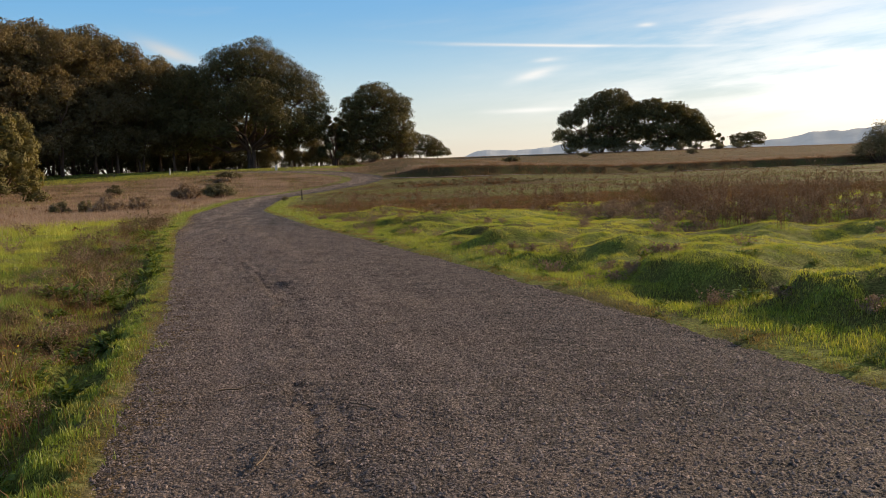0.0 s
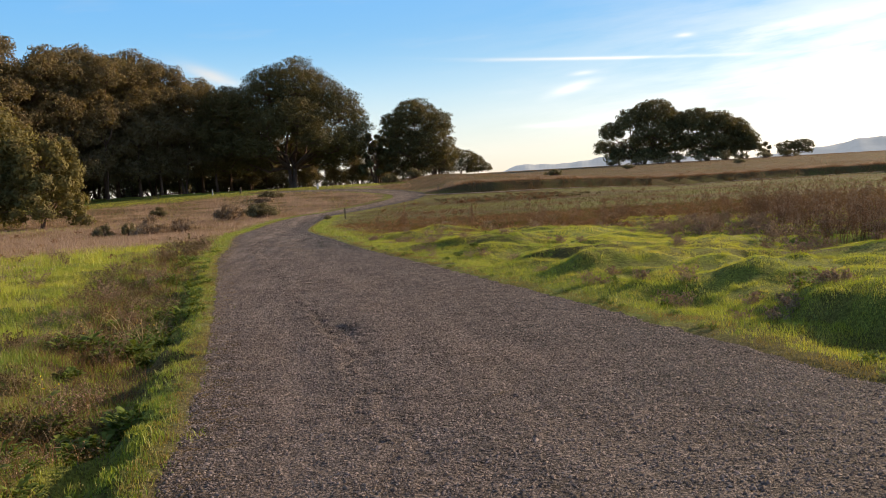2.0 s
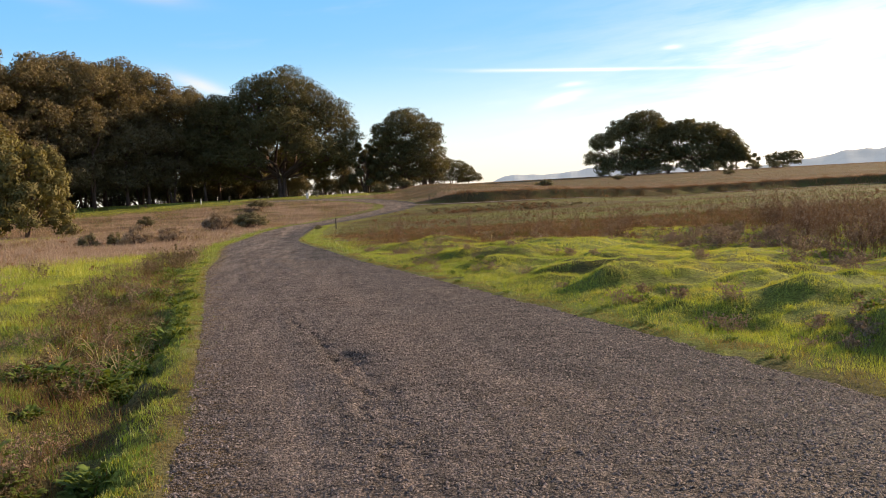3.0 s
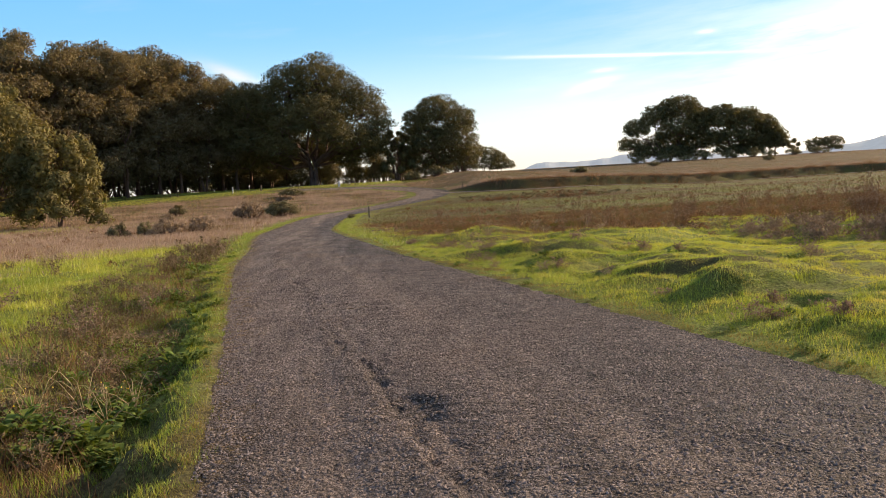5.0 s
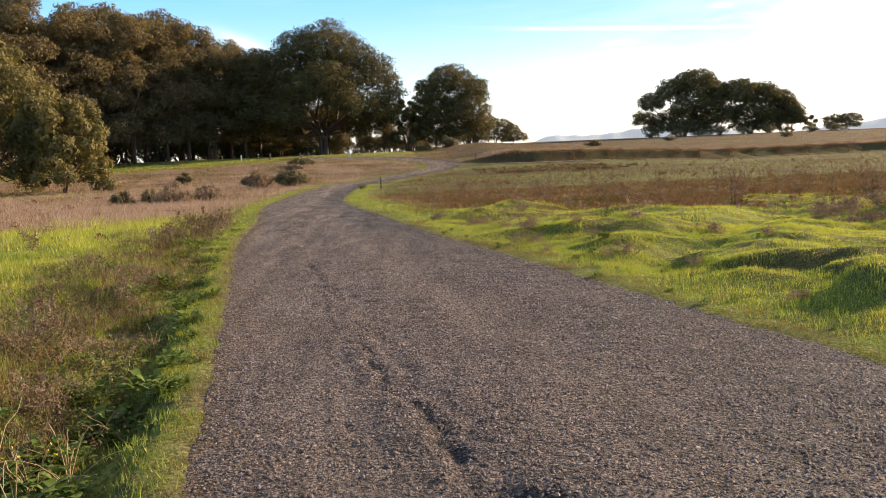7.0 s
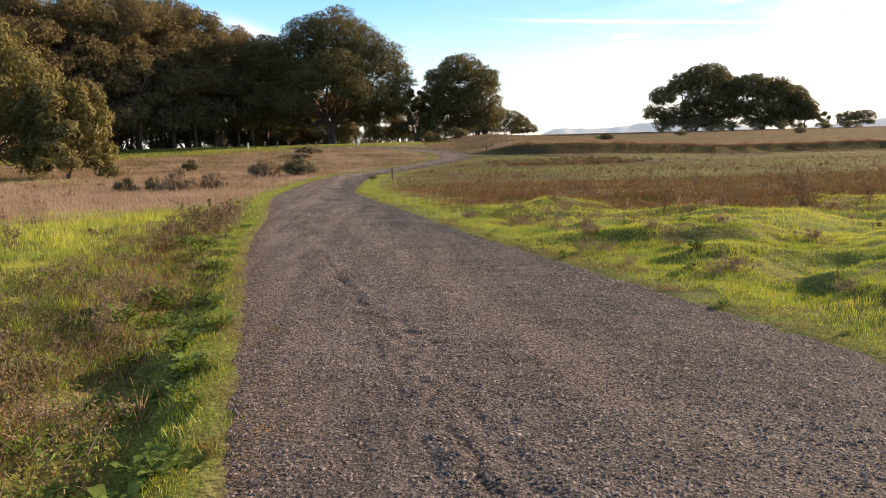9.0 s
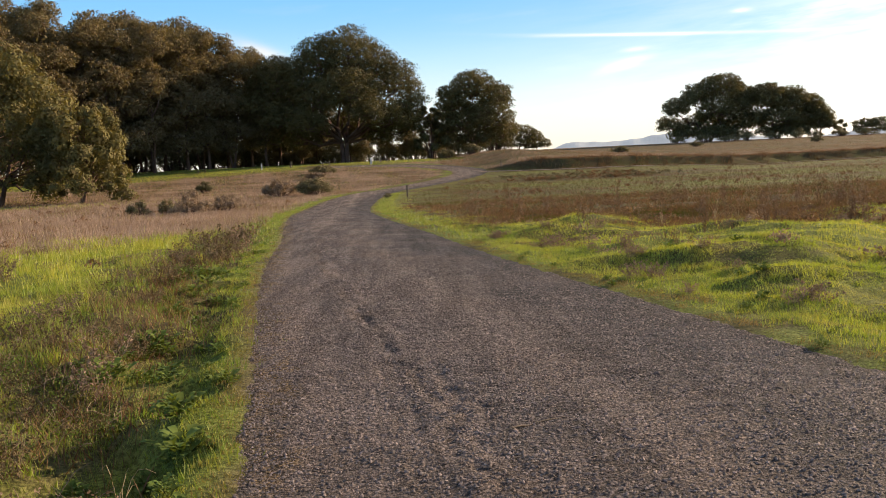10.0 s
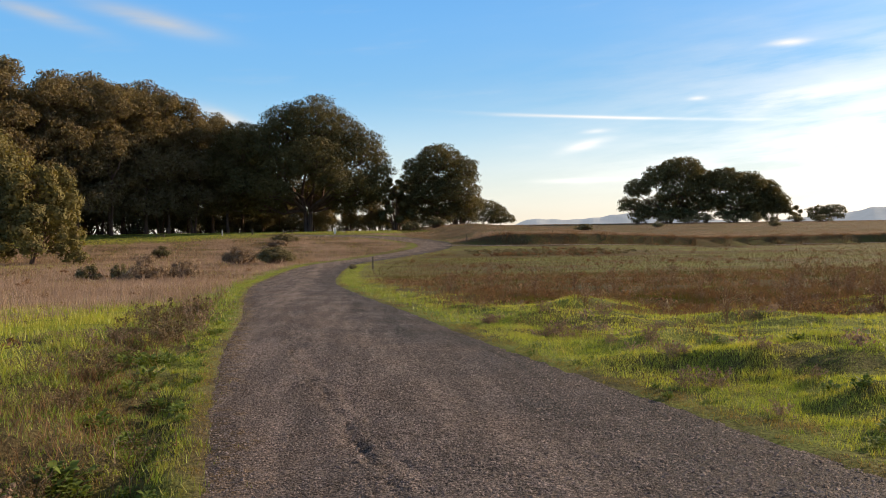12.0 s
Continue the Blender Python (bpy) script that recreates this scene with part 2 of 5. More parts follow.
SOIL = ground_material()
GRAVEL = gravel_material()
STONE = surface("crushed_stone", ((0.1, 0.081, 0.077), (0.19, 0.155, 0.147), (0.14, 0.113, 0.106)), (9, 60), 0.9, vary=0.55)
GRASS = surface("green_grass", ((0.13, 0.19, 0.032), (0.225, 0.262, 0.047), (0.28, 0.24, 0.085)), (0.5, 3.0), 0.55, vary=0.3, through_light=0.36, glow=(1.12, 1.2, 0.5))
LUSH = surface("lush_grass", ((0.2, 0.26, 0.04), (0.35, 0.37, 0.062), (0.37, 0.31, 0.095)), (0.35, 2.2), 0.5, vary=0.3, through_light=0.4, glow=(1.15, 1.12, 0.5))
DRY = surface("dry_grass", ((0.37, 0.282, 0.218), (0.255, 0.187, 0.144), (0.17, 0.122, 0.093)), (0.12, 1.2), 0.85, vary=0.25, through_light=0.3, glow=(1.1, 1.0, 0.85), spec=0.1)
DEAD = surface("dead_weeds", ((0.155, 0.085, 0.05), (0.22, 0.138, 0.082), (0.10, 0.066, 0.042)), (0.4, 4.0), 0.9, vary=0.35, through_light=0.2, spec=0.05)
OLIVE = surface("field_grass", ((0.062, 0.074, 0.015), (0.09, 0.092, 0.02), (0.082, 0.055, 0.024)), (0.08, 0.8), 0.9, vary=0.25, through_light=0.25, spec=0.05)
FRINGE = surface("edge_turf", ((0.21, 0.155, 0.055), (0.19, 0.18, 0.045), (0.25, 0.17, 0.075)), (0.8, 4.0), 0.7, vary=0.3, through_light=0.25)
WITHER = surface("withered_roadside_weeds", ((0.1, 0.078, 0.044), (0.165, 0.122, 0.074), (0.075, 0.066, 0.036)), (0.7, 5.0), 0.9, vary=0.35, through_light=0.2, spec=0.05)
BROADLEAF = surface("broad_leaves", ((0.10, 0.15, 0.035), (0.15, 0.19, 0.045)), (4, 30), 0.75, vary=0.3, through_light=0.3, spec=0.1)
STRAW = surface("straw_stems", ((0.36, 0.29, 0.17), (0.26, 0.2, 0.11)), (3, 20), 0.7, vary=0.2, through_light=0.2)
FLOWER = surface("yellow_petals", ((0.75, 0.6, 0.06), (0.7, 0.5, 0.05)), (20, 60), 0.6, through_light=0.3)
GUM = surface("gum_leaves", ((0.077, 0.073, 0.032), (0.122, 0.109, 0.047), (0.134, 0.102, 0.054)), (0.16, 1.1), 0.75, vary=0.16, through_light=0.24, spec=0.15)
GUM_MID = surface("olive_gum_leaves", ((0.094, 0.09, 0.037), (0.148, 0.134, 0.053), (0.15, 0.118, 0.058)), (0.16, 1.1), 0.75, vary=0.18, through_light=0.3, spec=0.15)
# copy of the gum leaves with the wood's sunlight put into a lighter colour
GUM_SUNLIT = surface("sunlit_gum_leaves", ((0.122, 0.104, 0.057), (0.174, 0.143, 0.08), (0.171, 0.123, 0.084)), (0.16, 1.1), 0.75, vary=0.18, through_light=0.32, spec=0.15)
BARK = surface("gum_bark", ((0.085, 0.049, 0.035), (0.14, 0.085, 0.061), (0.055, 0.034, 0.026)), (0.8, 5), 0.85, 0.4, 9)
SHRUB = surface("shrub_leaves", ((0.115, 0.1, 0.05), (0.17, 0.145, 0.07)), (0.6, 4), 0.65, vary=0.4, through_light=0.2)
TWIG = surface("grey_twigs", ((0.15, 0.11, 0.075), (0.22, 0.17, 0.115)), (3, 20), 0.8, vary=0.25, through_light=0.1)
RUST = surface("rusty_weeds", ((0.19, 0.13, 0.092), (0.27, 0.195, 0.138), (0.16, 0.112, 0.08)), (2, 12), 0.85, vary=0.3, through_light=0.25, glow=(1.1, 1.0, 0.8))
RUSSET = surface("russet_twigs", ((0.2, 0.14, 0.095), (0.27, 0.2, 0.138)), (0.6, 4), 0.8, vary=0.35, through_light=0.15)
# distance haze put into the hills: pale blue-grey base and a faint glow
HILL = surface("hills_with_haze", ((0.17, 0.185, 0.2), (0.25, 0.265, 0.28)), (0.012, 0.05), 1.0, spec=0.0)
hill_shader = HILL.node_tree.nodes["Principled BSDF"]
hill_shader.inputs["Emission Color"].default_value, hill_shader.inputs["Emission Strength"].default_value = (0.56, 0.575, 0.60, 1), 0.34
WOOD = surface("weathered_wood", ((0.12, 0.09, 0.065), (0.19, 0.145, 0.105)), (8, 50), 0.85, 0.5, 90)
PALE = surface("pale_paint", ((0.62, 0.6, 0.55), (0.5, 0.48, 0.44)), (6, 40), 0.6)


# ---------------------------------------------------------------- mesh tools
def mesh_of(name, verts, faces, mat):
    """A mesh from arrays: vertices n x 3 and faces m x k."""
    verts, faces = np.asarray(verts, np.float32), np.asarray(faces, np.int32)
    me = bpy.data.meshes.new(name)
    me.vertices.add(len(verts))
    me.vertices.foreach_set("co", verts.ravel())
    k = faces.shape[1]
    me.loops.add(faces.size)
    me.loops.foreach_set("vertex_index", faces.ravel())
    me.polygons.add(len(faces))
    me.polygons.foreach_set("loop_start", np.arange(0, faces.size, k, dtype=np.int32))
    me.materials.append(mat)
    me.update(calc_edges=True)
    return me


def smooth_shade(me):
    me.polygons.foreach_set("use_smooth", np.ones(len(me.polygons), bool))
    return me


def part(name, me, parent, label=""):
    ob = new(name, me)
    ob.parent = parent
    if label:
        tagged(ob, label)
    return ob


def tiny(name, me, parent, label=""):
    """A part whose pieces are too small to pick apart."""
    return tagged(part(name, me, parent, label), kind="stuff")


def merge(pieces):
    vs, fs, n = [], [], 0
    for v, f in pieces:
        vs.append(v)
        fs.append(np.asarray(f) + n)
        n += len(v)
    return np.concatenate(vs), np.concatenate(fs)


def tube(points, radii, sides=6):
    """A tapered tube along points, as quads."""
    pts = np.asarray(points, float)
    d = np.gradient(pts, axis=0)
    d /= np.linalg.norm(d, axis=1)[:, None] + 1e-9
    ref = np.where(np.abs(d[:, 2:3]) > 0.9, np.array([[1.0, 0, 0]]), np.array([[0, 0, 1.0]]))
    u = np.cross(d, ref)
    u /= np.linalg.norm(u, axis=1)[:, None] + 1e-9
    v = np.cross(d, u)
    a = np.linspace(0, 2 * np.pi, sides, endpoint=False)
    ring = pts[:, None] + np.asarray(radii)[:, None, None] * (np.cos(a)[None, :, None] * u[:, None] + np.sin(a)[None, :, None] * v[:, None])
    n = len(pts)
    i, j = np.meshgrid(np.arange(n - 1), np.arange(sides), indexing="ij")
    f = np.stack([i * sides + j, i * sides + (j + 1) % sides, (i + 1) * sides + (j + 1) % sides, (i + 1) * sides + j], -1).reshape(-1, 4)
    return ring.reshape(-1, 3), f


def step(a, b, v):
    t = np.clip((np.asarray(v, float) - a) / (b - a), 0, 1)
    return t * t * (3 - 2 * t)


def ripple(x, y, scale, seed, octaves=3):
    """Smooth uneven field in about -1..1 from rotated sine waves."""
    r = np.random.RandomState(seed)
    out = np.zeros_like(np.asarray(x, float))
    for o in range(octaves):
        for _ in range(5):
            a, p = r.uniform(0, 6.283, 2)
            k = 2 * np.pi / (scale / 1.9 ** o) * r.uniform(0.6, 1.4)
            out += np.sin(k * (np.cos(a) * x + np.sin(a) * y) + p) * 0.32 / 1.7 ** o
    return out


# ---------------------------------------------------------------- land
# road: centre x, y, half width at stations along it
ROAD = np.array([(2.0, -8, 2.6), (1.75, 0, 2.5), (1.25, 6, 2.45), (0.72, 11, 2.3), (-0.42, 19, 2.1), (-1.35, 26, 2.02), (-2.0, 34, 1.98),
                 (-3.1, 46, 2.1), (-4.1, 62, 2.3), (-3.9, 80, 2.4), (-2.7, 96, 2.4), (-0.2, 109, 2.3), (4.2, 120.5, 2.3), (9.2, 129, 2.4),
                 (12.6, 136, 2.6), (13.2, 143, 2.6), (10.5, 150, 2.5), (5.5, 157.5, 2.4), (-2, 163, 2.4), (-12, 167, 2.3)])


def spline(stations, per):
    p = np.vstack([2 * stations[0] - stations[1], stations, 2 * stations[-1] - stations[-2]])
    out = []
    for i in range(1, len(p) - 2):
        n = max(2, int(np.hypot(*(p[i + 1] - p[i])[:2]) / per(p[i])))
        for t in np.linspace(0, 1, n, endpoint=False):
            a, b, c, d = p[i - 1], p[i], p[i + 1], p[i + 2]
            out.append(0.5 * (2 * b + (c - a) * t + (2 * a - 5 * b + 4 * c - d) * t * t + (3 * b - a - 3 * c + d) * t ** 3))
    out.append(stations[-1])
    return np.array(out)


LINE = spline(ROAD, lambda p: 0.5)
FRONT = LINE[: int(np.argmax(LINE[:, 1] > 137))]


def road_gap(x, y):
    """Signed distance to the road's edge, metres; negative on the road."""
    x, y = np.asarray(x, float), np.asarray(y, float)
    shape = x.shape
    x, y = x.ravel(), y.ravel()
    best = np.full(len(x), 1e9)
    pts = LINE[::2]
    for i in range(0, len(x), 20000):
        d = np.hypot(x[i:i + 20000, None] - pts[:, 0], y[i:i + 20000, None] - pts[:, 1]) - pts[:, 2]
        best[i:i + 20000] = d.min(1)
    return best.reshape(shape)


def left_edge(y):
    return np.interp(y, FRONT[:, 1], FRONT[:, 0] - FRONT[:, 2])


def right_edge(y):
    return np.interp(y, FRONT[:, 1], FRONT[:, 0] + FRONT[:, 2])


def land(x, y):
    """Height of the broad land form."""
    x, y = np.asarray(x, float), np.asarray(y, float)
    near = (-0.0032 * y - 0.0067 * x) * (1 - step(15, 60, np.hypot(x, y)))
    dip = -1.45 * step(15, 80, y)
    lawn = 3.9 * step(112, 185, y + 0.12 * x)
    field = 5.6 * step(125, 330, y)
    m = step(15, 70, x)
    bank = 1.5 * step(1.3, 2.7, y - trail_y(x)) * step(14, 26, x)
    return near + dip + lawn * (1 - m) + field * m * 0.85 + bank


def relief(x, y, gap):
    """Small humps of the meadow, none on the road."""
    k = step(0.1, 1.6, gap)
    side = np.where(x > -1, 1.0, 0.5)
    hump = ripple(x * 0.6, y, 2.4, 5, 2) * 0.085 + ripple(x, y, 7.0, 6) * 0.12
    wave = gap + 0.5 * ripple(x, y, 3.0, 71)
    ridge = (0.17 + 0.13 * (1 - step(13, 19, y))) * step(1.2, 1.95, wave) * (1 - step(2.3, 4.6, wave)) * (0.45 + 0.55 * step(-0.3, 0.4, ripple(x, y, 5.5, 72)))
    hump = hump + np.where(x > -1, 1.0, 0.4) * 0.03 * ripple(x, y, 1.0, 73, 2) * step(0.3, 1.2, gap)
    heap = 0.26 * np.exp(-((gap - 1.55) / 0.45) ** 2) * step(-0.2, 0.5, ripple(x, y, 2.6, 81))
    hump = hump + np.where(x > -1, ridge, 0.7 * heap) * (1 - step(30, 44, y))
    ditch = np.where(x > -1, 0.0, 0.28) * step(0.22, 0.56, gap + 0.12 * ripple(x, y, 0.9, 83)) * (1 - step(0.9, 2.1, gap)) * np.minimum(1, 0.7 - 0.4 * step(14, 19, y) + 0.7 * step(-0.5, 0.3, ripple(x, y, 1.7, 82))) * (1 - 0.45 * step(16, 20, y)) * (1 - step(30, 42, y))
    return -ditch + k * side * hump * (1 - 0.45 * step(24, 40, y)) * (1 - step(40, 90, y)) + 0.04 * step(0.0, 1.2, gap) * (1 - step(40, 90, y))


def ground_z(x, y, gap=None):
    gap = road_gap(x, y) if gap is None else gap
    return land(x, y) + relief(x, y, gap) + 0.026 * step(-0.05, 0.1, gap) * (1 - step(60, 90, y))


def zones(x, y, gap):
    """Shares of green, dry and brown growth at a place of the meadow."""
    n = ripple(x, y, 6.0, 11)
    m = ripple(x, y, 1.8, 12)
    b = ripple(x, y, 28.0, 13)
    left = (x < left_edge(np.clip(y, -8, 136)) + 0.5) & (y < 175) | (x < 0) & (y > 150)
    edge = np.clip(1 - gap / 1.1, 0, 1)
    # meadow on the left: green with weeds near the camera, dry beyond
    dry_l = np.maximum(step(33, 42, y + 4 * n - 1.3 * (x + 8) + 2 * m), 0.6 * step(0.0, 0.7, n + 0.6 * m) * step(3.5, 8, gap) * step(9, 18, y)) * step(0.7, 2.6, gap + 0.5 * m)
    weed_l = np.exp(-((gap - 1.25 - 0.25 * n) / 0.7) ** 2) * step(-1.1, 0.1, m + 0.4 * n) * (1 - step(38, 60, y))
    green_l = 0.55 + 0.45 * step(-0.5, 0.35, n + 0.3 * m)
    # meadow on the right: lush strip, brown weeds, olive field, tall dry grass behind the far trail
    far = step(0, 8, y - trail_y(x))
    patch = np.exp(-((x - 26) / 15) ** 2 - ((y - 121) / 9) ** 2)
    verge = np.exp(-((y - trail_y(x) - 3.5) / 2.6) ** 2) * (x > 14)
    brown_r = 0.85 * step(29, 38, y + 5 * n + 3 * m) * (1 - 0.75 * step(50, 74, y + 14 * b + 5 * n)) * step(0.4, 3.5, gap)
    brown_r = np.maximum(brown_r, 0.75 * step(0.15, 0.7, b + 0.5 * n) * step(60, 75, y) * step(4, 9, gap))
    olive_r = step(45, 75, y + 10 * b)
    lawn = step(153, 156, y - 0.26 * (x + 40) + n) * (x < 16)
    under = np.exp(-((x + 50) / 19) ** 2 - ((y - 110 - 2 * n) / 8) ** 2)
    dry_l = dry_l * (1 - 0.9 * under)
    worn = step(-0.15, 0.5, ripple(x, 2.2 * y, 13.0, 14) + 0.5 * n) * dry_l
    dry_l = dry_l * (1 - 0.62 * worn)
    green = np.where(left, green_l * (1 - 0.5 * weed_l), 0.9 - 0.35 * olive_r * (0.6 + 0.4 * b))
    dry = np.where(left, dry_l, far * (0.2 + 0.26 * step(-0.4, 0.5, b + 0.4 * n)))
    brown = np.where(left, np.maximum(0.42 * weed_l, 0.6 * worn), np.maximum(np.maximum(brown_r, patch) * (1 - far), np.maximum(0.95 * verge, 0.68 * far)))
    green = np.maximum(green, np.maximum(edge * 0.9, lawn)) * np.where(left, 0.25 + 0.75 * step(-0.05, 0.25, gap + 0.1 * m), 1.0)
    dry = dry * (1 - lawn) * (1 - 0.8 * edge)
    brown = brown * (1 - lawn) * (1 - edge)
    return np.clip(green, 0, 1), np.clip(dry, 0, 1), np.clip(brown, 0, 1)


TRAIL = np.array([(14.5, 138.5, 0.9), (28, 137, 0.8), (44, 142.5, 0.8), (71, 151.5, 0.9), (95, 156, 1.0), (150, 160, 1.0), (230, 166, 1.0)])


def trail_y(x):
    return np.interp(x, TRAIL[:, 0], TRAIL[:, 1])


def axis(parts):
    out = [parts[0][0]]
    for a, b, s in parts:
        n = max(1, int(round((b - a) / s)))
        out += list(np.linspace(a, b, n + 1)[1:])
    return np.array(out)


def build_ground():
    xs = axis([(-4200, -600, 600), (-600, -160, 40), (-160, -50, 5), (-50, -16, 1.4), (-16, -6, 0.25), (-6, 5, 0.08), (5, 20, 0.25), (20, 60, 1.4), (60, 240, 6), (240, 600, 40), (600, 4200, 600)])
    ys = axis([(-600, -40, 80), (-40, -4, 4), (-4, 42, 0.22), (42, 100, 0.8), (100, 137, 1.3), (137, 165, 0.4), (165, 190, 1.3), (190, 400, 7), (400, 4400, 250)])
    X, Y = np.meshgrid(xs, ys)
    gap = road_gap(X, Y)
    tgap = np.abs(Y - trail_y(X))
    Z = ground_z(X, Y, gap) - 0.07 * (1 - step(-0.9, -0.25, gap)) - 0.10 * (1 - step(-2.2, -1.2, gap)) * step(45, 60, Y)
    Z -= 0.05 * (1 - step(0.5, 1.6, tgap)) * (X > 13)
    Z -= 26 * step(420, 1500, np.hypot(X, Y))
    nx, ny = len(xs), len(ys)
    i, j = np.meshgrid(np.arange(ny - 1), np.arange(nx - 1), indexing="ij")
    f = np.stack([i * nx + j, i * nx + j + 1, (i + 1) * nx + j + 1, (i + 1) * nx + j], -1).reshape(-1, 4)
    me = smooth_shade(mesh_of("ground", np.stack([X, Y, Z], -1).reshape(-1, 3), f, SOIL))
    g, d, b = zones(X, Y, gap)
    col = np.stack([g, d, b, np.ones_like(g)], -1).reshape(-1, 4).astype(np.float32)
    at = me.attributes.new("zone", "FLOAT_COLOR", "POINT")
    at.data.foreach_set("color", col.ravel())
    ob = new("ground", me)
    tagged(ob, "rolling coastal meadow with green, brown and dry patches", "meadow", kind="structure")
    return ob


def rut_x(y):
    """The washed-out groove down the road."""
    return np.interp(y, [2, 8.2, 9.8, 11.9, 12.7, 13.5, 15.3, 17.2, 18.6, 20.4, 22.3, 23.6, 26.5, 28.7, 34],
                     [0.2, -0.08, -0.16, -0.42, -0.47, -0.71, -0.93, -1.08, -1.31, -1.6, -1.87, -2.1, -2.4, -2.62, -3.0])


def tyre_x(y):
    """The edge of the wheel track beside the groove."""
    return np.interp(y, [8, 12, 13.5, 15.2, 18.9, 20.5, 24], [-0.6, -0.88, -1.03, -1.23, -1.5, -1.72, -2.2])


def road_height(x, y, s):
    """Loose relief of the gravel: crown, wheel tracks, one groove and a pothole. s: -1..1 across."""
    z = 0.045 * (1 - s * s) + (ripple(x, y, 1.1, 21) * 0.006 + ripple(x, y, 0.4, 22, 2) * 0.004) * (1 - step(18, 33, y))
    near = (1 - step(34, 42, y))
    d = x - rut_x(y) + 0.07 * ripple(x * 0, y, 1.3, 23) + 0.03 * ripple(x, y, 0.3, 26)
    z -= near * (0.02 * np.exp(-(d / 0.035) ** 2) + 0.014 * np.exp(-((d - 0.17) / 0.07) ** 2) - 0.006 * np.exp(-((d + 0.1) / 0.05) ** 2)) * (0.35 + 0.65 * step(-0.5, 0.4, ripple(x * 0, y, 3, 24)))
    e = x - tyre_x(y) + 0.015 * ripple(x, y, 0.35, 28)
    z -= near * (0.014 * np.exp(-(e / 0.022) ** 2) + 0.012 * np.exp(-((e - 0.1) / 0.07) ** 2)) * step(-0.6, 0.2, ripple(x * 0, y, 1.3, 29)) * step(7, 10, y) * (1 - step(20, 23, y))
    z += near * 0.007 * np.exp(-((d - 0.02) / 0.2) ** 2) * ripple(x, y, 0.45, 30)
    z -= near * (0.014 * np.exp(-((d + 0.55) / 0.22) ** 2) + 0.012 * np.exp(-((d - 1.25) / 0.3) ** 2))
    q = ((x + 0.24) / 0.2) ** 2 + ((y - 11.45) / 0.33) ** 2 + 0.3 * ripple(x, y, 0.25, 25)
    z -= 0.042 * np.exp(-np.maximum(q, 0) ** 1.8)
    q2 = ((x + 0.47 + 0.18 * (y - 12.5)) / 0.075) ** 2 + ((y - 12.5) / 0.55) ** 2
    z -= 0.022 * np.exp(-q2)
    return z


def build_road():
    line = spline(ROAD, lambda p: 0.045 if p[1] < 18 else 0.07 if p[1] < 30 else 0.4)
    across = 111
    s = np.linspace(-1.06, 1.06, across)
    d = np.gradient(line[:, :2], axis=0)
    d /= np.linalg.norm(d, axis=1)[:, None]
    nrm = np.stack([d[:, 1], -d[:, 0]], 1)
    X = line[:, 0:1] + nrm[:, 0:1] * s * line[:, 2:3]
    Y = line[:, 1:2] + nrm[:, 1:2] * s * line[:, 2:3]
    S = np.broadcast_to(s, X.shape)
    wob = (ripple(X, Y, 1.3, 31) * 0.02 + ripple(X, Y, 0.35, 32) * 0.02)
    Z = land(X, Y) + 0.012 + road_height(X, Y, S) - 0.05 * step(1.0, 1.07, np.abs(S) + wob)
    ny, nx = X.shape
    i, j = np.meshgrid(np.arange(ny - 1), np.arange(nx - 1), indexing="ij")
    f = np.stack([i * nx + j, i * nx + j + 1, (i + 1) * nx + j + 1, (i + 1) * nx + j], -1).reshape(-1, 4)
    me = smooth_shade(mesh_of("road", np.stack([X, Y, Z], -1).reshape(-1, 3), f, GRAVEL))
    dd = X - rut_x(Y)
    sand = np.exp(-((dd - 0.15 - 0.06 * ripple(X, Y, 0.9, 35)) / 0.13) ** 2) * step(-0.5, 0.3, ripple(X, Y, 1.5, 36)) * (1 - step(26, 32, Y))
    track = 0.9 * sand + np.exp(-((dd + 0.45) / 0.4) ** 2) * 0.7 + np.exp(-((dd - 1.25) / 0.45) ** 2) * 0.3
    track = np.clip(track, 0, 1)
    moss = step(0.8, 0.97, -S + 3 * wob) + 0.2 * step(0.95, 1.02, S + 2 * wob)
    q = ((X + 0.24) / 0.21) ** 2 + ((Y - 11.45) / 0.35) ** 2 + 0.3 * ripple(X, Y, 0.25, 25)
    line_d = dd + 0.07 * ripple(X * 0, Y, 1.3, 23) + 0.03 * ripple(X, Y, 0.3, 26)
    # shade painted along the groove and the hollow beside the damp pothole
    groove_shade = 0.3 * np.exp(-(line_d / 0.025) ** 2) * step(-0.7, 0.4, ripple(X, Y, 2.3, 27)) * (1 - step(30, 38, Y))
    damp_and_shade = groove_shade + 0.6 * np.exp(-np.maximum(q, 0) ** 2) + 0.22 * np.exp(-((X + 0.47 + 0.18 * (Y - 12.5)) / 0.08) ** 2 - ((Y - 12.5) / 0.5) ** 2)
    col = np.stack([track, np.clip(moss, 0, 1), np.clip(damp_and_shade, 0, 1), np.ones_like(X)], -1).reshape(-1, 4).astype(np.float32)
    at = me.attributes.new("zone", "FLOAT_COLOR", "POINT")
    at.data.foreach_set("color", col.ravel())
    right_dark = step(0.0, 0.85, S + 0.25 * ripple(X, Y, 2.5, 33)).astype(np.float32)
    me.attributes.new("right_dark", "FLOAT", "POINT").data.foreach_set("value", right_dark.ravel())
    tagged(new("road", me), "grey-brown crushed gravel road with wheel tracks and a pothole", "gravel road", kind="structure")


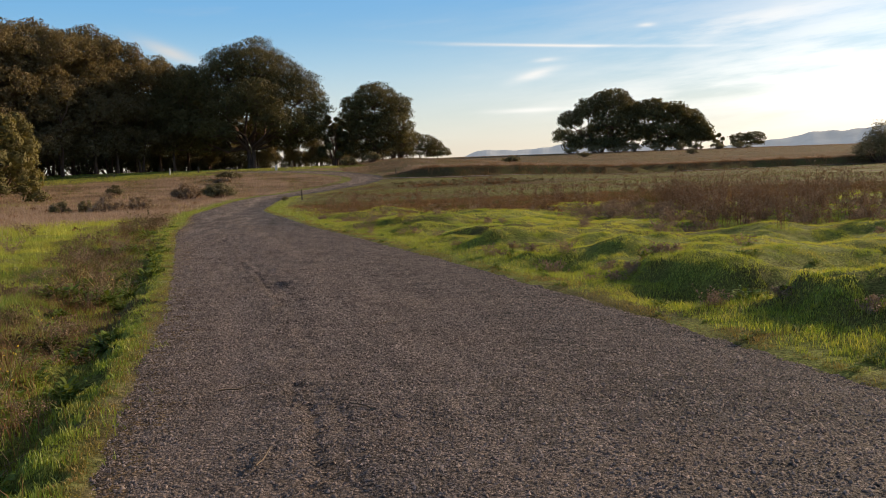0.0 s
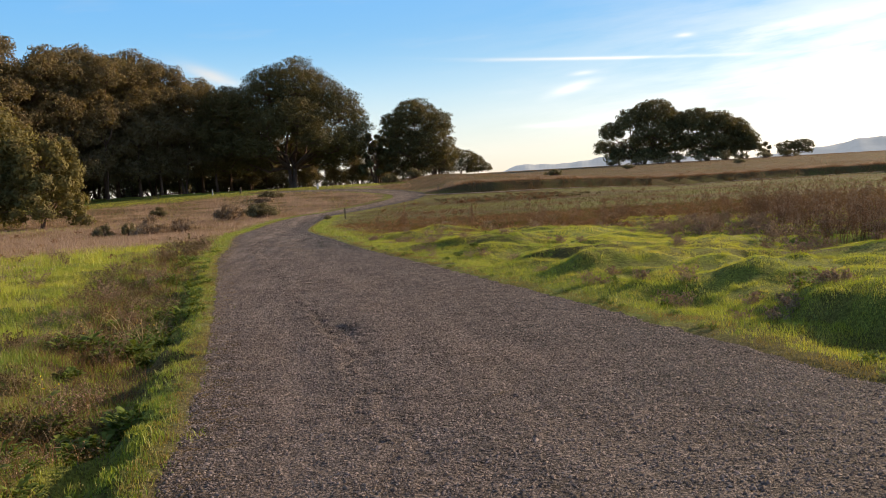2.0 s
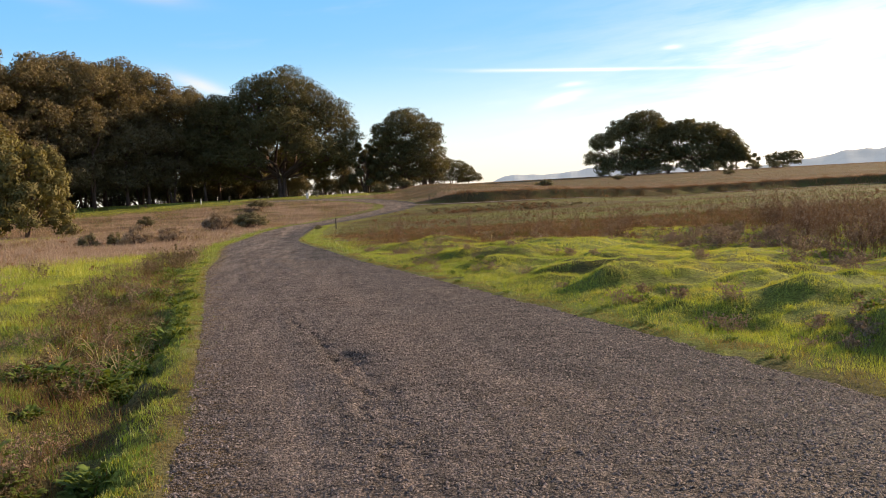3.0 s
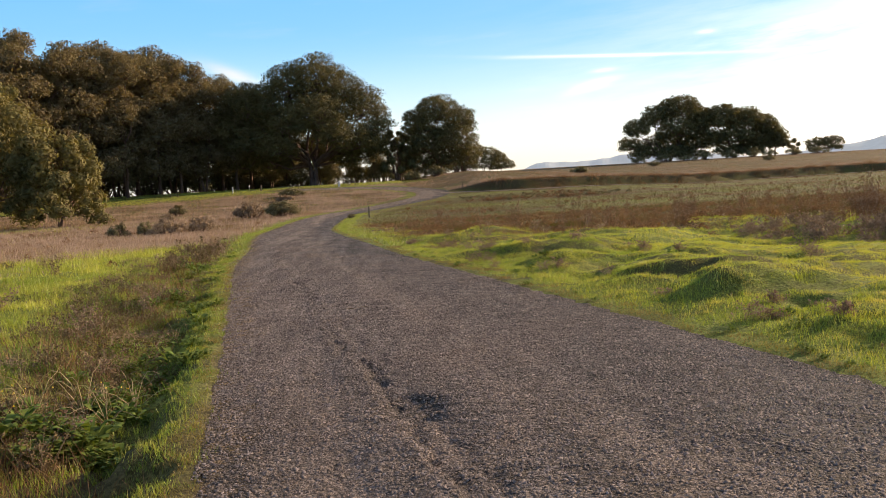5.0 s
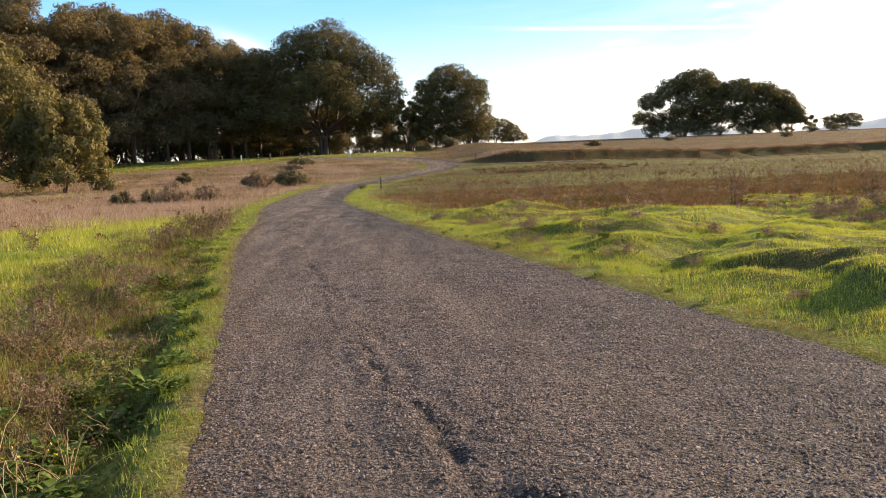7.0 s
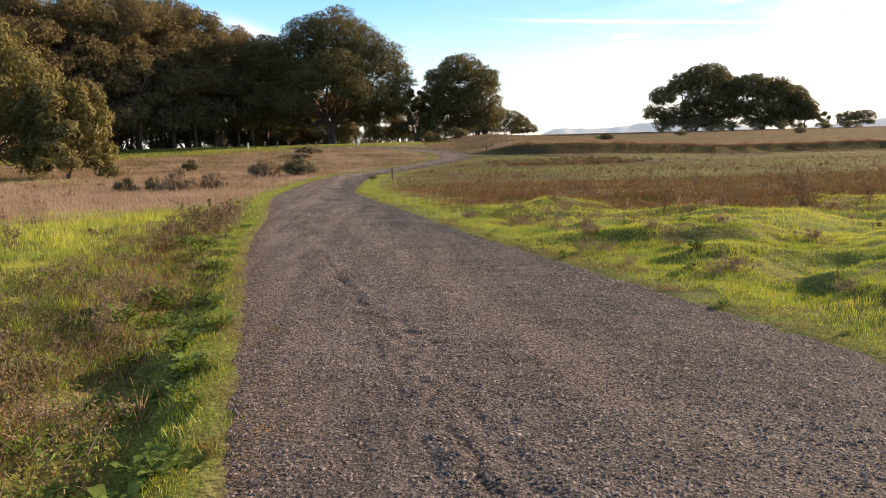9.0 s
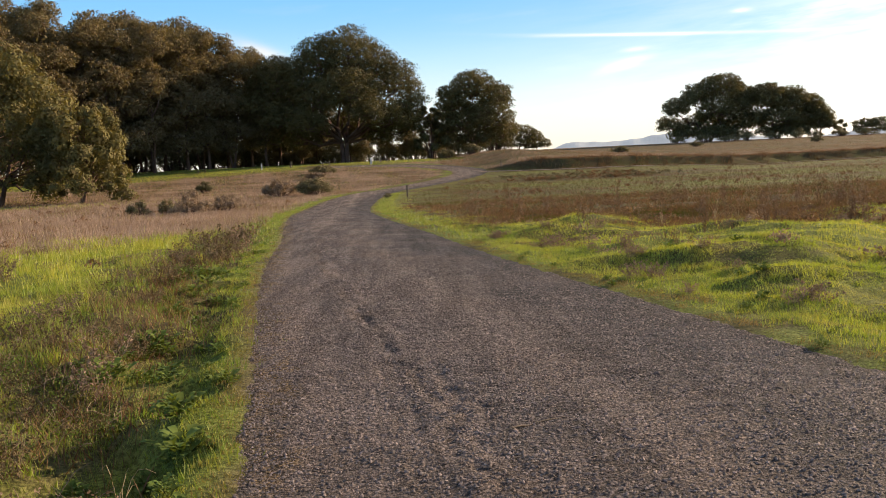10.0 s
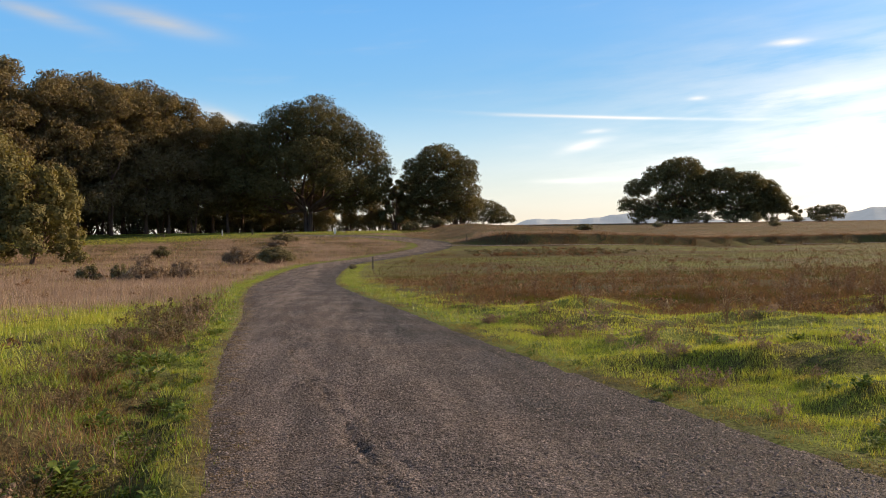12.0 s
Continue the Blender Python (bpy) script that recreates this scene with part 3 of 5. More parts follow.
def build_trail():
    line = spline(TRAIL, lambda p: 2.0)
    s = np.linspace(-1, 1, 5)
    X = line[:, 0:1] + 0 * s
    Y = line[:, 1:2] + s * line[:, 2:3]
    Z = land(X, Y) + 0.05
    ny, nx = X.shape
    i, j = np.meshgrid(np.arange(ny - 1), np.arange(nx - 1), indexing="ij")
    f = np.stack([i * nx + j, (i + 1) * nx + j, (i + 1) * nx + j + 1, i * nx + j + 1], -1).reshape(-1, 4)
    tagged(new("trail", mesh_of("trail", np.stack([X, Y, Z], -1).reshape(-1, 3), f, GRAVEL)), "narrow pale gravel trail across the far meadow", "trail", kind="structure")


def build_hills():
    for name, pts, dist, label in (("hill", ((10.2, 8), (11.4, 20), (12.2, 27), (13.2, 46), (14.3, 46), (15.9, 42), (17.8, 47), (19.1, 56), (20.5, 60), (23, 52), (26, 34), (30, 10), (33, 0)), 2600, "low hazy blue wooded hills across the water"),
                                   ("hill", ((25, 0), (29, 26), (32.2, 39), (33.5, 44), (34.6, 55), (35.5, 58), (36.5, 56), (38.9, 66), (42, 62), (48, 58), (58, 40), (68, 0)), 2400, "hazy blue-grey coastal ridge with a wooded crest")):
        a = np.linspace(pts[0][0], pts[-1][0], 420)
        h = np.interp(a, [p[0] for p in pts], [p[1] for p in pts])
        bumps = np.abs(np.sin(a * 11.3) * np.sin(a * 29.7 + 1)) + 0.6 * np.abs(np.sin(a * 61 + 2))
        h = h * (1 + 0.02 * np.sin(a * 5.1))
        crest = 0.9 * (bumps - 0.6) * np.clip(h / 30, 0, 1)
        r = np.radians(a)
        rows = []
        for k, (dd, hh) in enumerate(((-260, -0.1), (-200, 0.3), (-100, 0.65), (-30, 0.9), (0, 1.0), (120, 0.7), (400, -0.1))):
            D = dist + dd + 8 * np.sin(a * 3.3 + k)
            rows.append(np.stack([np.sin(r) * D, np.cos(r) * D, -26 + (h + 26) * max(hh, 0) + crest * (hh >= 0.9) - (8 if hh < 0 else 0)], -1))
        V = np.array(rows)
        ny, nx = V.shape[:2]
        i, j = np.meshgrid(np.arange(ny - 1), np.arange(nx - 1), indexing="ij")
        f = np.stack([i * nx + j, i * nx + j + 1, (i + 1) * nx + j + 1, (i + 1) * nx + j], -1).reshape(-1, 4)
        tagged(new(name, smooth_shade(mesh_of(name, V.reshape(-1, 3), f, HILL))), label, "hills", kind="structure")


build_ground()
build_road()
build_trail()
build_hills()


# ---------------------------------------------------------------- trees
def leaf_cloud(rng, centres, radii, count, size, shell=0.55, droop=0.0):
    """Many small leaf sprays (diamonds) in and on rounded clumps."""
    centres, radii = np.asarray(centres, float), np.asarray(radii, float)
    vol = radii.prod(1) ** (2 / 3)
    which = rng.choice(len(centres), count, p=vol / vol.sum())
    d = rng.normal(size=(count, 3))
    d[:, 2] += 0.35
    d /= np.linalg.norm(d, axis=1)[:, None]
    r = shell + (1 - shell) * rng.rand(count) ** 0.7
    r *= 1 + 0.09 * rng.normal(size=count) * (rng.rand(count) > 0.6)
    p = centres[which] + d * radii[which] * r[:, None]
    t = np.cross(d, rng.normal(size=(count, 3))) + rng.normal(size=(count, 3)) * 0.35
    t[:, 2] -= droop
    t /= np.linalg.norm(t, axis=1)[:, None]
    u = np.cross(d + rng.normal(size=(count, 3)) * 0.3, t)
    u /= np.linalg.norm(u, axis=1)[:, None] + 1e-9
    s = size * rng.uniform(0.6, 1.4, count)[:, None]
    v = np.stack([p - t * s, p + u * s * 0.45, p + t * s, p - u * s * 0.45], 1).reshape(-1, 3)
    return v, np.arange(count * 4).reshape(-1, 4)


def limb(rng, a, b, r0, r1, n=6, wander=0.06, sides=6):
    a, b = np.asarray(a, float), np.asarray(b, float)
    t = np.linspace(0, 1, n)[:, None]
    length = np.linalg.norm(b - a)
    p = a + (b - a) * t
    p += rng.normal(size=(n, 3)) * length * wander * (t * (1 - t) * 4)
    p[:, 2] += length * 0.06 * (t[:, 0] * (1 - t[:, 0]) * 4)
    return tube(p, r0 + (r1 - r0) * t[:, 0] ** 0.8, sides)


def gum_tree(seed, height, width, bare=0.25, clumps=30, leaves=9000, leaf=0.3, trunk_r=0.4, lean=0.0, dome=1.0, forks=1, mat=None, low=0.0, thin=0.0, label="", puff=1.0):
    """A eucalyptus: forked trunk, limbs, and a crown of rounded leaf clumps under a domed outline."""
    rng = np.random.RandomState(seed)
    root = new("eucalyptus_tree")
    h, R = height, width / 2
    centres, radii = [], []
    for k in range(clumps):
        t = (k + 0.5) / clumps
        zz = bare + (1 - bare) * (0.06 + 0.9 * t ** 0.85)
        prof = np.sqrt(max(0.02, 1 - ((zz - bare - low) / (1.02 - bare - low)) ** 2 * 1.0)) if zz > bare + low else 0.8 + 0.2 * (zz - bare) / max(low, 0.01)
        ang = k * 2.39996 + rng.uniform(-0.4, 0.4)
        rr = R * prof ** dome * (0.3 + 0.62 * rng.rand() ** 0.5)
        c = R * (0.10 + 0.2 * rng.rand() ** 1.6) * puff
        centres.append((rr * np.cos(ang) + lean * zz * h, rr * np.sin(ang), h * zz - c * 0.5))
        radii.append((c * rng.uniform(0.8, 1.25), c * rng.uniform(0.8, 1.25), c * rng.uniform(0.6, 1.15)))
    top = h * (bare + (1 - bare) * 0.55)
    pieces = []
    stems = []
    for s in range(forks):
        a = 2.1 * s + seed
        off = 0.0 if forks == 1 else trunk_r * 0.9
        foot = np.array([off * np.cos(a), off * np.sin(a), -0.4])
        tip = np.array([lean * top + (forks > 1) * R * 0.4 * np.cos(a), (forks > 1) * R * 0.4 * np.sin(a), top])
        n = 8
        tt = np.linspace(0, 1, n)[:, None]
        path = foot + (tip - foot) * tt ** 1.1 + rng.normal(size=(n, 3)) * np.array([1, 1, 0]) * 0.012 * h * tt * (1.2 - tt)
        rad = trunk_r * (1 - 0.78 * tt[:, 0]) * (1 + 0.45 * np.exp(-tt[:, 0] * 22))
        pieces.append(tube(path, rad, 8))
        stems.append((path, rad))
    for c in centres[:: 1 if clumps < 40 else 2 if clumps < 100 else 3]:
        path, rad = stems[rng.randint(forks)]
        k = min(len(path) - 1, max(2, int(len(path) * np.clip((c[2] - 0.3 * h * rng.rand()) / top * 0.8, 0.25, 0.98))))
        r0 = max(0.05, rad[k] * 0.55)
        pieces.append(limb(rng, path[k], c, r0, 0.03 + 0.1 * r0))
    v, f = merge(pieces)
    part("trunk", smooth_shade(mesh_of("gum_trunk", v, f, BARK)), root, "forked brown trunk with bare limbs")
    v, f = leaf_cloud(rng, centres, radii, leaves, leaf, 0.34 - thin, 0.35)
    part("crown", mesh_of("gum_crown", v, f, mat or GUM), root, "dark olive clumped foliage")
    tagged(root, label or "tall dark green eucalyptus with clumped crown", "tree")
    return root


def lobed_tree(seed, lobes, trunk, clump=1.5, leaves=30000, leaf=0.24, gaps=0.12, fill=0.12, mat=None, label="", name="eucalyptus_tree", spread=0.5, forest=False):
    """A eucalyptus whose crown is a set of rounded lobes (centre and half axes), each clothed in
    small domed leaf clumps; trunk: (radius, number of stems, height of the fork)."""
    rng = np.random.RandomState(seed)
    root = new(name)
    lobes = np.asarray(lobes, float)
    r0, stems, fork = trunk
    centres, radii, owner = [], [], []
    for i, (x, y, z, a, b, c) in enumerate(lobes):
        n = max(6, int(2.6 * (a * b + a * c + b * c) / 3 * 4 * 3.1416 / (clump * clump * 3.1416)))
        for k in range(n):
            u = 1 - 1.45 * (k + 0.5) / n
            t = k * 2.39996 + rng.uniform(-0.5, 0.5)
            w = math.sqrt(max(0.0, 1 - u * u))
            d = np.array((w * math.cos(t), w * math.sin(t), u))
            depth = rng.choice((1.0, 0.95, 0.72)) - 0.13 * rng.rand()
            p = np.array((x, y, z)) + d * (a, b, c) * depth
            q = (((p - lobes[:, :3]) / lobes[:, 3:]) ** 2).sum(1)
            q[i] = 9
            if q.min() < 0.5 or rng.rand() < gaps:
                continue
            g = clump * rng.uniform(0.6, 1.25)
            centres.append(p)
            radii.append((g, g, g * rng.uniform(0.55, 0.8)))
            owner.append(i)
    pieces = []
    tips = []
    for k in range(stems):
        t = 6.283 * k / stems + seed
        foot = np.array((0.55 * r0 * math.cos(t) * (stems > 1), 0.55 * r0 * math.sin(t) * (stems > 1), -0.4))
        top = np.array((spread * fork * 0.35 * math.cos(t) * (stems > 1), spread * fork * 0.35 * math.sin(t) * (stems > 1), fork))
        tt = np.linspace(0, 1, 7)[:, None]
        path = foot + (top - foot) * tt + rng.normal(size=(7, 3)) * (1, 1, 0) * 0.02 * fork * tt * (1.3 - tt)
        pieces.append(tube(path, r0 / stems ** 0.4 * (1 - 0.35 * tt[:, 0]) * (1 + 0.5 * np.exp(-tt[:, 0] * 14)), 8))
        tips.append(path[-1])
    boughs = []
    for i, lobe in enumerate(lobes):
        tip = min(tips, key=lambda p: np.linalg.norm((p - lobe[:3])[:2]) + 0.3 * rng.rand())
        heart = lobe[:3] - (0, 0, 0.35 * lobe[5])
        bough = [limb(rng, tip, heart, r0 * 0.42, r0 * 0.2, 7, 0.07)]
        mine = [c for c, o in zip(centres, owner) if o == i]
        for c in mine[::7 if forest else 3]:
            bough.append(limb(rng, heart + (c - heart) * 0.08, c - (0, 0, 0.3 * clump), r0 * 0.13, 0.035, 4, 0.09, 4))
        boughs.append(bough)
    if forest:
        pieces += sum(boughs, [])
    v, f = merge(pieces)
    trunk_ob = part("trunk", smooth_shade(mesh_of("lobed_trunk", v, f, BARK)), root, "forked reddish-brown trunk with spreading limbs")
    for bough in ([] if forest else boughs):
        v, f = merge(bough)
        part("limb", smooth_shade(mesh_of("lobed_limb", v, f, BARK)), trunk_ob)
    n_in = int(leaves * fill)
    v1, f1 = leaf_cloud(rng, centres, radii, leaves - n_in, leaf, 0.5, 0.25)
    v2, f2 = leaf_cloud(rng, lobes[:, :3], lobes[:, 3:] * 0.8, n_in, leaf * 1.5, 0.45, 0.25)
    v, f = merge([(v1, f1), (v2, f2)])
    part("crown", mesh_of("lobed_crown", v, f, mat or GUM), root, "dark olive foliage in many small rounded clumps")
    return tagged(root, label or "tall dark green eucalyptus with clumped crown", "tree")


def slender_lobes(seed, h, w, bare):
    """Stacked lobes of a tall forest tree."""
    rng = np.random.RandomState(seed)
    out = []
    n = 9
    for k in range(n):
        t = (k + 0.5) / n
        z = h * (bare + (0.93 - bare) * t)
        rr = w * (0.30 - 0.12 * abs(t - 0.45)) * rng.uniform(0.85, 1.15)
        a = k * 2.4 + seed
        off = w * 0.26 * (1 - 0.6 * t) * rng.uniform(0.5, 1.1)
        out.append((off * math.cos(a), off * math.sin(a), z, rr, rr, rr * rng.uniform(0.7, 1.0)))
    return out


def place(ob, x, y, turn=0.0, scale=1.0, sink=0.0):
    ob.matrix_basis = Matrix.Translation((x, y, float(land(x, y)) - sink)) @ Matrix.Rotation(turn, 4, "Z") @ Matrix.Scale(scale, 4)
    return ob


def again(ob, x, y, turn, scale):
    m = Matrix.Translation((x, y, float(land(x, y)))) @ Matrix.Rotation(turn, 4, "Z") @ Matrix.Scale(scale / ob.scale[0], 4)
    return copy_thing(ob, m)


# the great tree by the end of the road, with its neighbours
GREAT = [(2.2, 0, 22.8, 7.0, 8, 6.6), (-4.2, 0, 21.8, 6.0, 7, 6.0), (7.0, 0, 20.4, 5.4, 6, 5.4), (-9.2, -2, 17.6, 5.2, 6, 5.6), (-13.6, -1, 17.4, 6.2, 6, 6.4), (-18.2, 0, 13.4, 4.8, 6, 5.2),
         (-12, -3, 10.0, 6.6, 6, 4.2), (11.6, 0, 17.0, 5.0, 6, 5.8), (14.8, 1, 12.6, 4.0, 5, 5.2), (10.8, -4, 9.4, 5.6, 5, 4.0), (2, -6.5, 15.2, 6.4, 5, 5.0), (-4.5, -6, 13.2, 5.4, 5, 4.2),
         (0, 7, 16, 10, 6, 7), (13.5, 3, 7.6, 4.4, 4, 3.2), (-7, -7, 8.2, 4.8, 4, 3.2), (5.5, -7.5, 10.4, 4.4, 4, 3.2), (-17, 2, 6.2, 4.6, 4, 3.0), (-10, 3, 5.6, 5.5, 4, 3.2), (8, 4, 6.2, 5, 4, 3.2), (0, 6, 8, 7, 4, 4)]
place(lobed_tree(7, GREAT, (0.95, 4, 4.6), 1.7, 112000, 0.22, 0.13, 0.17, GUM, "huge spreading eucalyptus with a dense lobed crown"), -7.8, 196)
place(lobed_tree(8, slender_lobes(8, 24, 17, 0.2), (0.5, 2, 8), 1.5, 20000, 0.32, 0.12, 0.1, GUM, "broad dark eucalyptus beside the great tree"), -23.6, 212)
place(gum_tree(9, 12.5, 8.5, 0.08, 26, 7000, 0.3, 0.3, 0.0, 0.8, 2, GUM, 0.1, label="smaller eucalyptus at the edge of the grove", puff=1.0), 11.6, 200)
# the single round tree and the low ones behind the far grass
ROUND = [(0.2, 0, 14.2, 5.6, 6, 4.6), (5.4, 0, 12.0, 4.0, 5, 4.2), (-4.6, -1, 11.4, 4.2, 5, 4.4), (3.6, -3, 7.4, 5.4, 4.5, 4.2), (-2.8, -2, 6.8, 5.2, 4, 4.2), (6.4, 0, 4.2, 3.6, 3, 3.4), (-5.8, 0, 4.0, 3.2, 3, 3.2), (1, 0, 3.6, 5.0, 4, 3.2), (0, 3, 8, 6, 4, 5)]
place(lobed_tree(14, ROUND, (0.5, 3, 4.0), 1.15, 38000, 0.22, 0.12, 0.16, GUM, "round-headed eucalyptus standing alone"), 21.7, 201, 0.0, 1.0)
place(gum_tree(15, 12.0, 8, 0.08, 18, 5200, 0.3, 0.3, 0.0, 0.8, 2, GUM, 0.1, 0.2, label="slim open eucalyptus between larger trees", puff=1.0), 12.6, 206)
place(lobed_tree(16, [(-1.6, 0, 5.2, 3.2, 3, 3.0), (2.2, 0, 4.4, 3.0, 3, 2.8), (-3.2, 0, 2.6, 2.4, 2.4, 2.2), (0.6, -1, 2.4, 4.4, 3, 2.2)], (0.25, 2, 1.6), 0.8, 7000, 0.2, 0.1, 0.06, GUM, "low dark bushy tree at the field edge"), 38.0, 235)
place(lobed_tree(17, [(-0.6, 0, 3.6, 2.4, 2.4, 2.2), (1.6, 0, 2.0, 2.2, 2, 1.8), (-1.6, 0, 1.8, 2.0, 2, 1.6)], (0.18, 1, 1.2), 0.7, 3500, 0.2, 0.1, 0.06, GUM, "low dark bushy tree at the field edge"), 43.2, 236)
# the far grove on the rise
GROVE_A = [(4.5, 0, 17.4, 8.0, 8, 5.4), (-4.5, 0, 15.0, 5.6, 6, 4.8), (-11.2, 0, 11.4, 4.4, 5, 3.8), (12, 1, 14.2, 6.0, 7, 5.0), (4, -4, 10.4, 9.5, 5, 5.0), (-13, 2, 6.0, 4.4, 4, 3.0), (-8, 1, 3.2, 6.5, 4, 2.8),
           (12, 0, 6, 8, 6, 5.2), (0, 3, 5.5, 9, 5, 4.8), (3, -3, 2.4, 9, 4, 2.8)]
GROVE_B = [(-4, 0, 13.4, 7.0, 7, 5.4), (4.5, 0, 12.6, 6.0, 7, 5.2), (11.2, 0, 10.4, 4.8, 5, 4.6), (16, 0, 6.8, 3.6, 4, 3.6), (0, -2, 7.0, 11, 5, 4.8), (11, 1, 4.8, 7, 5, 3.8), (3, -1, 2.6, 11, 4, 2.8)]
place(lobed_tree(21, GROVE_A, (0.7, 5, 2.6), 1.45, 44000, 0.32, 0.16, 0.12, GUM, "broad wind-shaped eucalyptus of a far grove", spread=2.2), 118.5, 300, 0.0, 1.04)
place(lobed_tree(22, GROVE_B, (0.6, 4, 2.2), 1.4, 34000, 0.32, 0.14, 0.13, GUM, "broad wind-shaped eucalyptus of a far grove", spread=2.2), 142.5, 297, 0.0, 1.04)
place(lobed_tree(23, [(-1, 0, 7.6, 4.2, 4, 2.8), (2.8, 0, 4.2, 2.6, 3, 2.2)], (0.35, 2, 2.4), 1.1, 3600, 0.34, 0.25, 0.03, GUM, "smaller open eucalyptus at the far grove's end"), 158, 296)
place(gum_tree(24, 6.0, 5.5, 0.08, 9, 1300, 0.34, 0.16, 0.0, 0.9, 1, GUM, 0.1, 0.15, "slender young tree at the far grove's end", 1.3), 165.5, 297)
place(lobed_tree(25, [(-3.4, 0, 3.6, 4.2, 3, 2.2), (3.2, 0, 4.0, 4.6, 3, 2.3), (0, 0, 2.0, 7.5, 3, 1.8)], (0.25, 3, 1.2), 0.9, 4500, 0.3, 0.2, 0.05, GUM, "low wide tree on the far ridge", spread=2.0), 183, 305)
# trees in front of the wood, foliage down to the ground
place(gum_tree(31, 12.5, 13.5, 0.06, 90, 22000, 0.24, 0.24, 0.0, 0.7, 2, GUM_MID, 0.2, label="small leafy eucalyptus with foliage almost to the ground"), -38.3, 118.5)
place(gum_tree(32, 20.5, 20, 0.06, 130, 34000, 0.25, 0.35, 0.0, 0.6, 2, GUM_MID, 0.3, label="leafy eucalyptus with foliage almost to the ground"), -49.5, 120.5)
place(gum_tree(33, 21, 18, 0.07, 90, 20000, 0.28, 0.35, 0.0, 0.55, 2, GUM_MID, 0.35, label="leafy eucalyptus with foliage almost to the ground"), -62, 117)
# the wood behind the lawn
kinds = [lobed_tree(40 + i, slender_lobes(40 + i, h, w, bare), (0.36, 1 + i % 2, h * 0.35), 1.0, 17500, 0.235, 0.1, 0.17, GUM_SUNLIT, "tall slender eucalyptus at the edge of a wood", forest=True)
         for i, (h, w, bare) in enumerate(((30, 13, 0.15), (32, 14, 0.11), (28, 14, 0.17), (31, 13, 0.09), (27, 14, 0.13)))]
rng = np.random.RandomState(3)
spots = []
for row in range(3):
    n = 18 - row // 2
    for k in range(n):
        t = (k + 0.5 * (row % 2)) / n
        x = -104 + 82 * t - 6.3 * row + rng.uniform(-1.6, 1.6)
        y = 124 + 78 * t + 6.3 * row + rng.uniform(-1.6, 1.6)
        az, far = math.degrees(math.atan2(x, y - 10)), math.hypot(x, y - 10)
        tall = np.interp(az, [-40, -26, -20, -15, -12.5, -11, -8.6, -7, -4], [0.9, 1.0, 1.015, 1.035, 1.03, 0.99, 0.94, 0.88, 0.74])
        front = np.interp(az, [-40, -26, -20, -15, -11, -7.4], [130, 148, 160, 172, 182, 188])
        spots.append((x, y, rng.uniform(0, 6.28), tall * (far / front) ** 0.8 * rng.uniform(0.92, 1.03)))
for k in range(14):
    spots.append((-30 + 3.6 * k + rng.uniform(-1.5, 1.5), 214 + 9 * (k % 3) + rng.uniform(-2, 2), rng.uniform(0, 6.28), rng.uniform(0.36, 0.46) if k > 8 else rng.uniform(0.5, 0.62)))
for i, (x, y, a, s) in enumerate(spots):
    if i < len(kinds):
        place(kinds[i], x, y, a, s)
    else:
        again(kinds[i % len(kinds)], x, y, a, s)
for o in scene.objects:
    if o.name.startswith("eucalyptus_tree") and o.get("label", "").startswith("tall slender"):
        tagged(o, group="trees of the wood")


# ---------------------------------------------------------------- shrubs
def shrub(seed, w, h, mat, leaves=1600, leaf=0.1, label=""):
    rng = np.random.RandomState(seed)
    root = new("shrub")
    cs, rs = [], []
    for k in range(24):
        a, q = rng.uniform(0, 6.283), rng.rand() ** 0.6
        top = h * (0.92 - 0.5 * q * q) * rng.uniform(0.35, 1.0)
        cs.append((0.42 * w * q * math.cos(a), 0.3 * w * q * math.sin(a), top))
        rs.append((w * rng.uniform(0.1, 0.19), w * rng.uniform(0.1, 0.19), h * rng.uniform(0.16, 0.3)))
    v, f = merge([limb(rng, (c[0] * 0.3, c[1] * 0.3, -0.1), c, 0.035 * h, 0.01, 4) for c in cs])
    tiny("stem_spray", mesh_of("shrub_stems", v, f, BARK), root)
    v, f = leaf_cloud(rng, cs, rs, int(leaves * 1.6), leaf * 0.75, 0.2)
    v[:, 2] = np.maximum(v[:, 2], 0.02)
    part("foliage", mesh_of("shrub_foliage", v, f, mat), root)
    tagged(root, label or "dark rounded shrub in the dry grass", "shrub")
    return root


place(shrub(51, 5.5, 1.9, SHRUB, 3000, 0.13, "dark green spreading shrub beside the road bend"), -8.2, 104.5)
place(shrub(52, 4.2, 2.03, RUSSET, 2000, 0.13, "brownish twiggy shrub beside the road bend"), -12.2, 106)
place(shrub(53, 3.0, 1.5, SHRUB, 1500, 0.13, "dark compact shrub in dry grass"), -25.3, 130)
place(shrub(54, 3.4, 1.69, RUSSET, 2600, 0.08, "low russet thorny shrub in dry grass"), -15.0, 73.5)
place(shrub(55, 2.6, 1.49, RUSSET, 1600, 0.08, "low russet thorny shrub in dry grass"), -12.6, 75)
place(shrub(56, 1.9, 1.28, SHRUB, 1300, 0.08, "small round shrub in dry grass"), -19.3, 75.5)
place(shrub(57, 1.7, 1.22, SHRUB, 1200, 0.08, "small round shrub in dry grass"), -17.3, 76)
place(shrub(58, 5.0, 1.5, SHRUB, 1500, 0.16, "dark low shrub below the great tree"), -10.2, 152)
place(shrub(59, 3.5, 1.1, RUSSET, 1200, 0.16, "brownish low shrub below the great tree"), -10.8, 143)
place(shrub(60, 4.5, 2.03, SHRUB, 1500, 0.18, "dark shrub in front of the round tree"), 13.5, 182)
place(shrub(61, 5.0, 2.43, SHRUB, 1500, 0.18, "dark shrub in front of the round tree"), 19, 186)


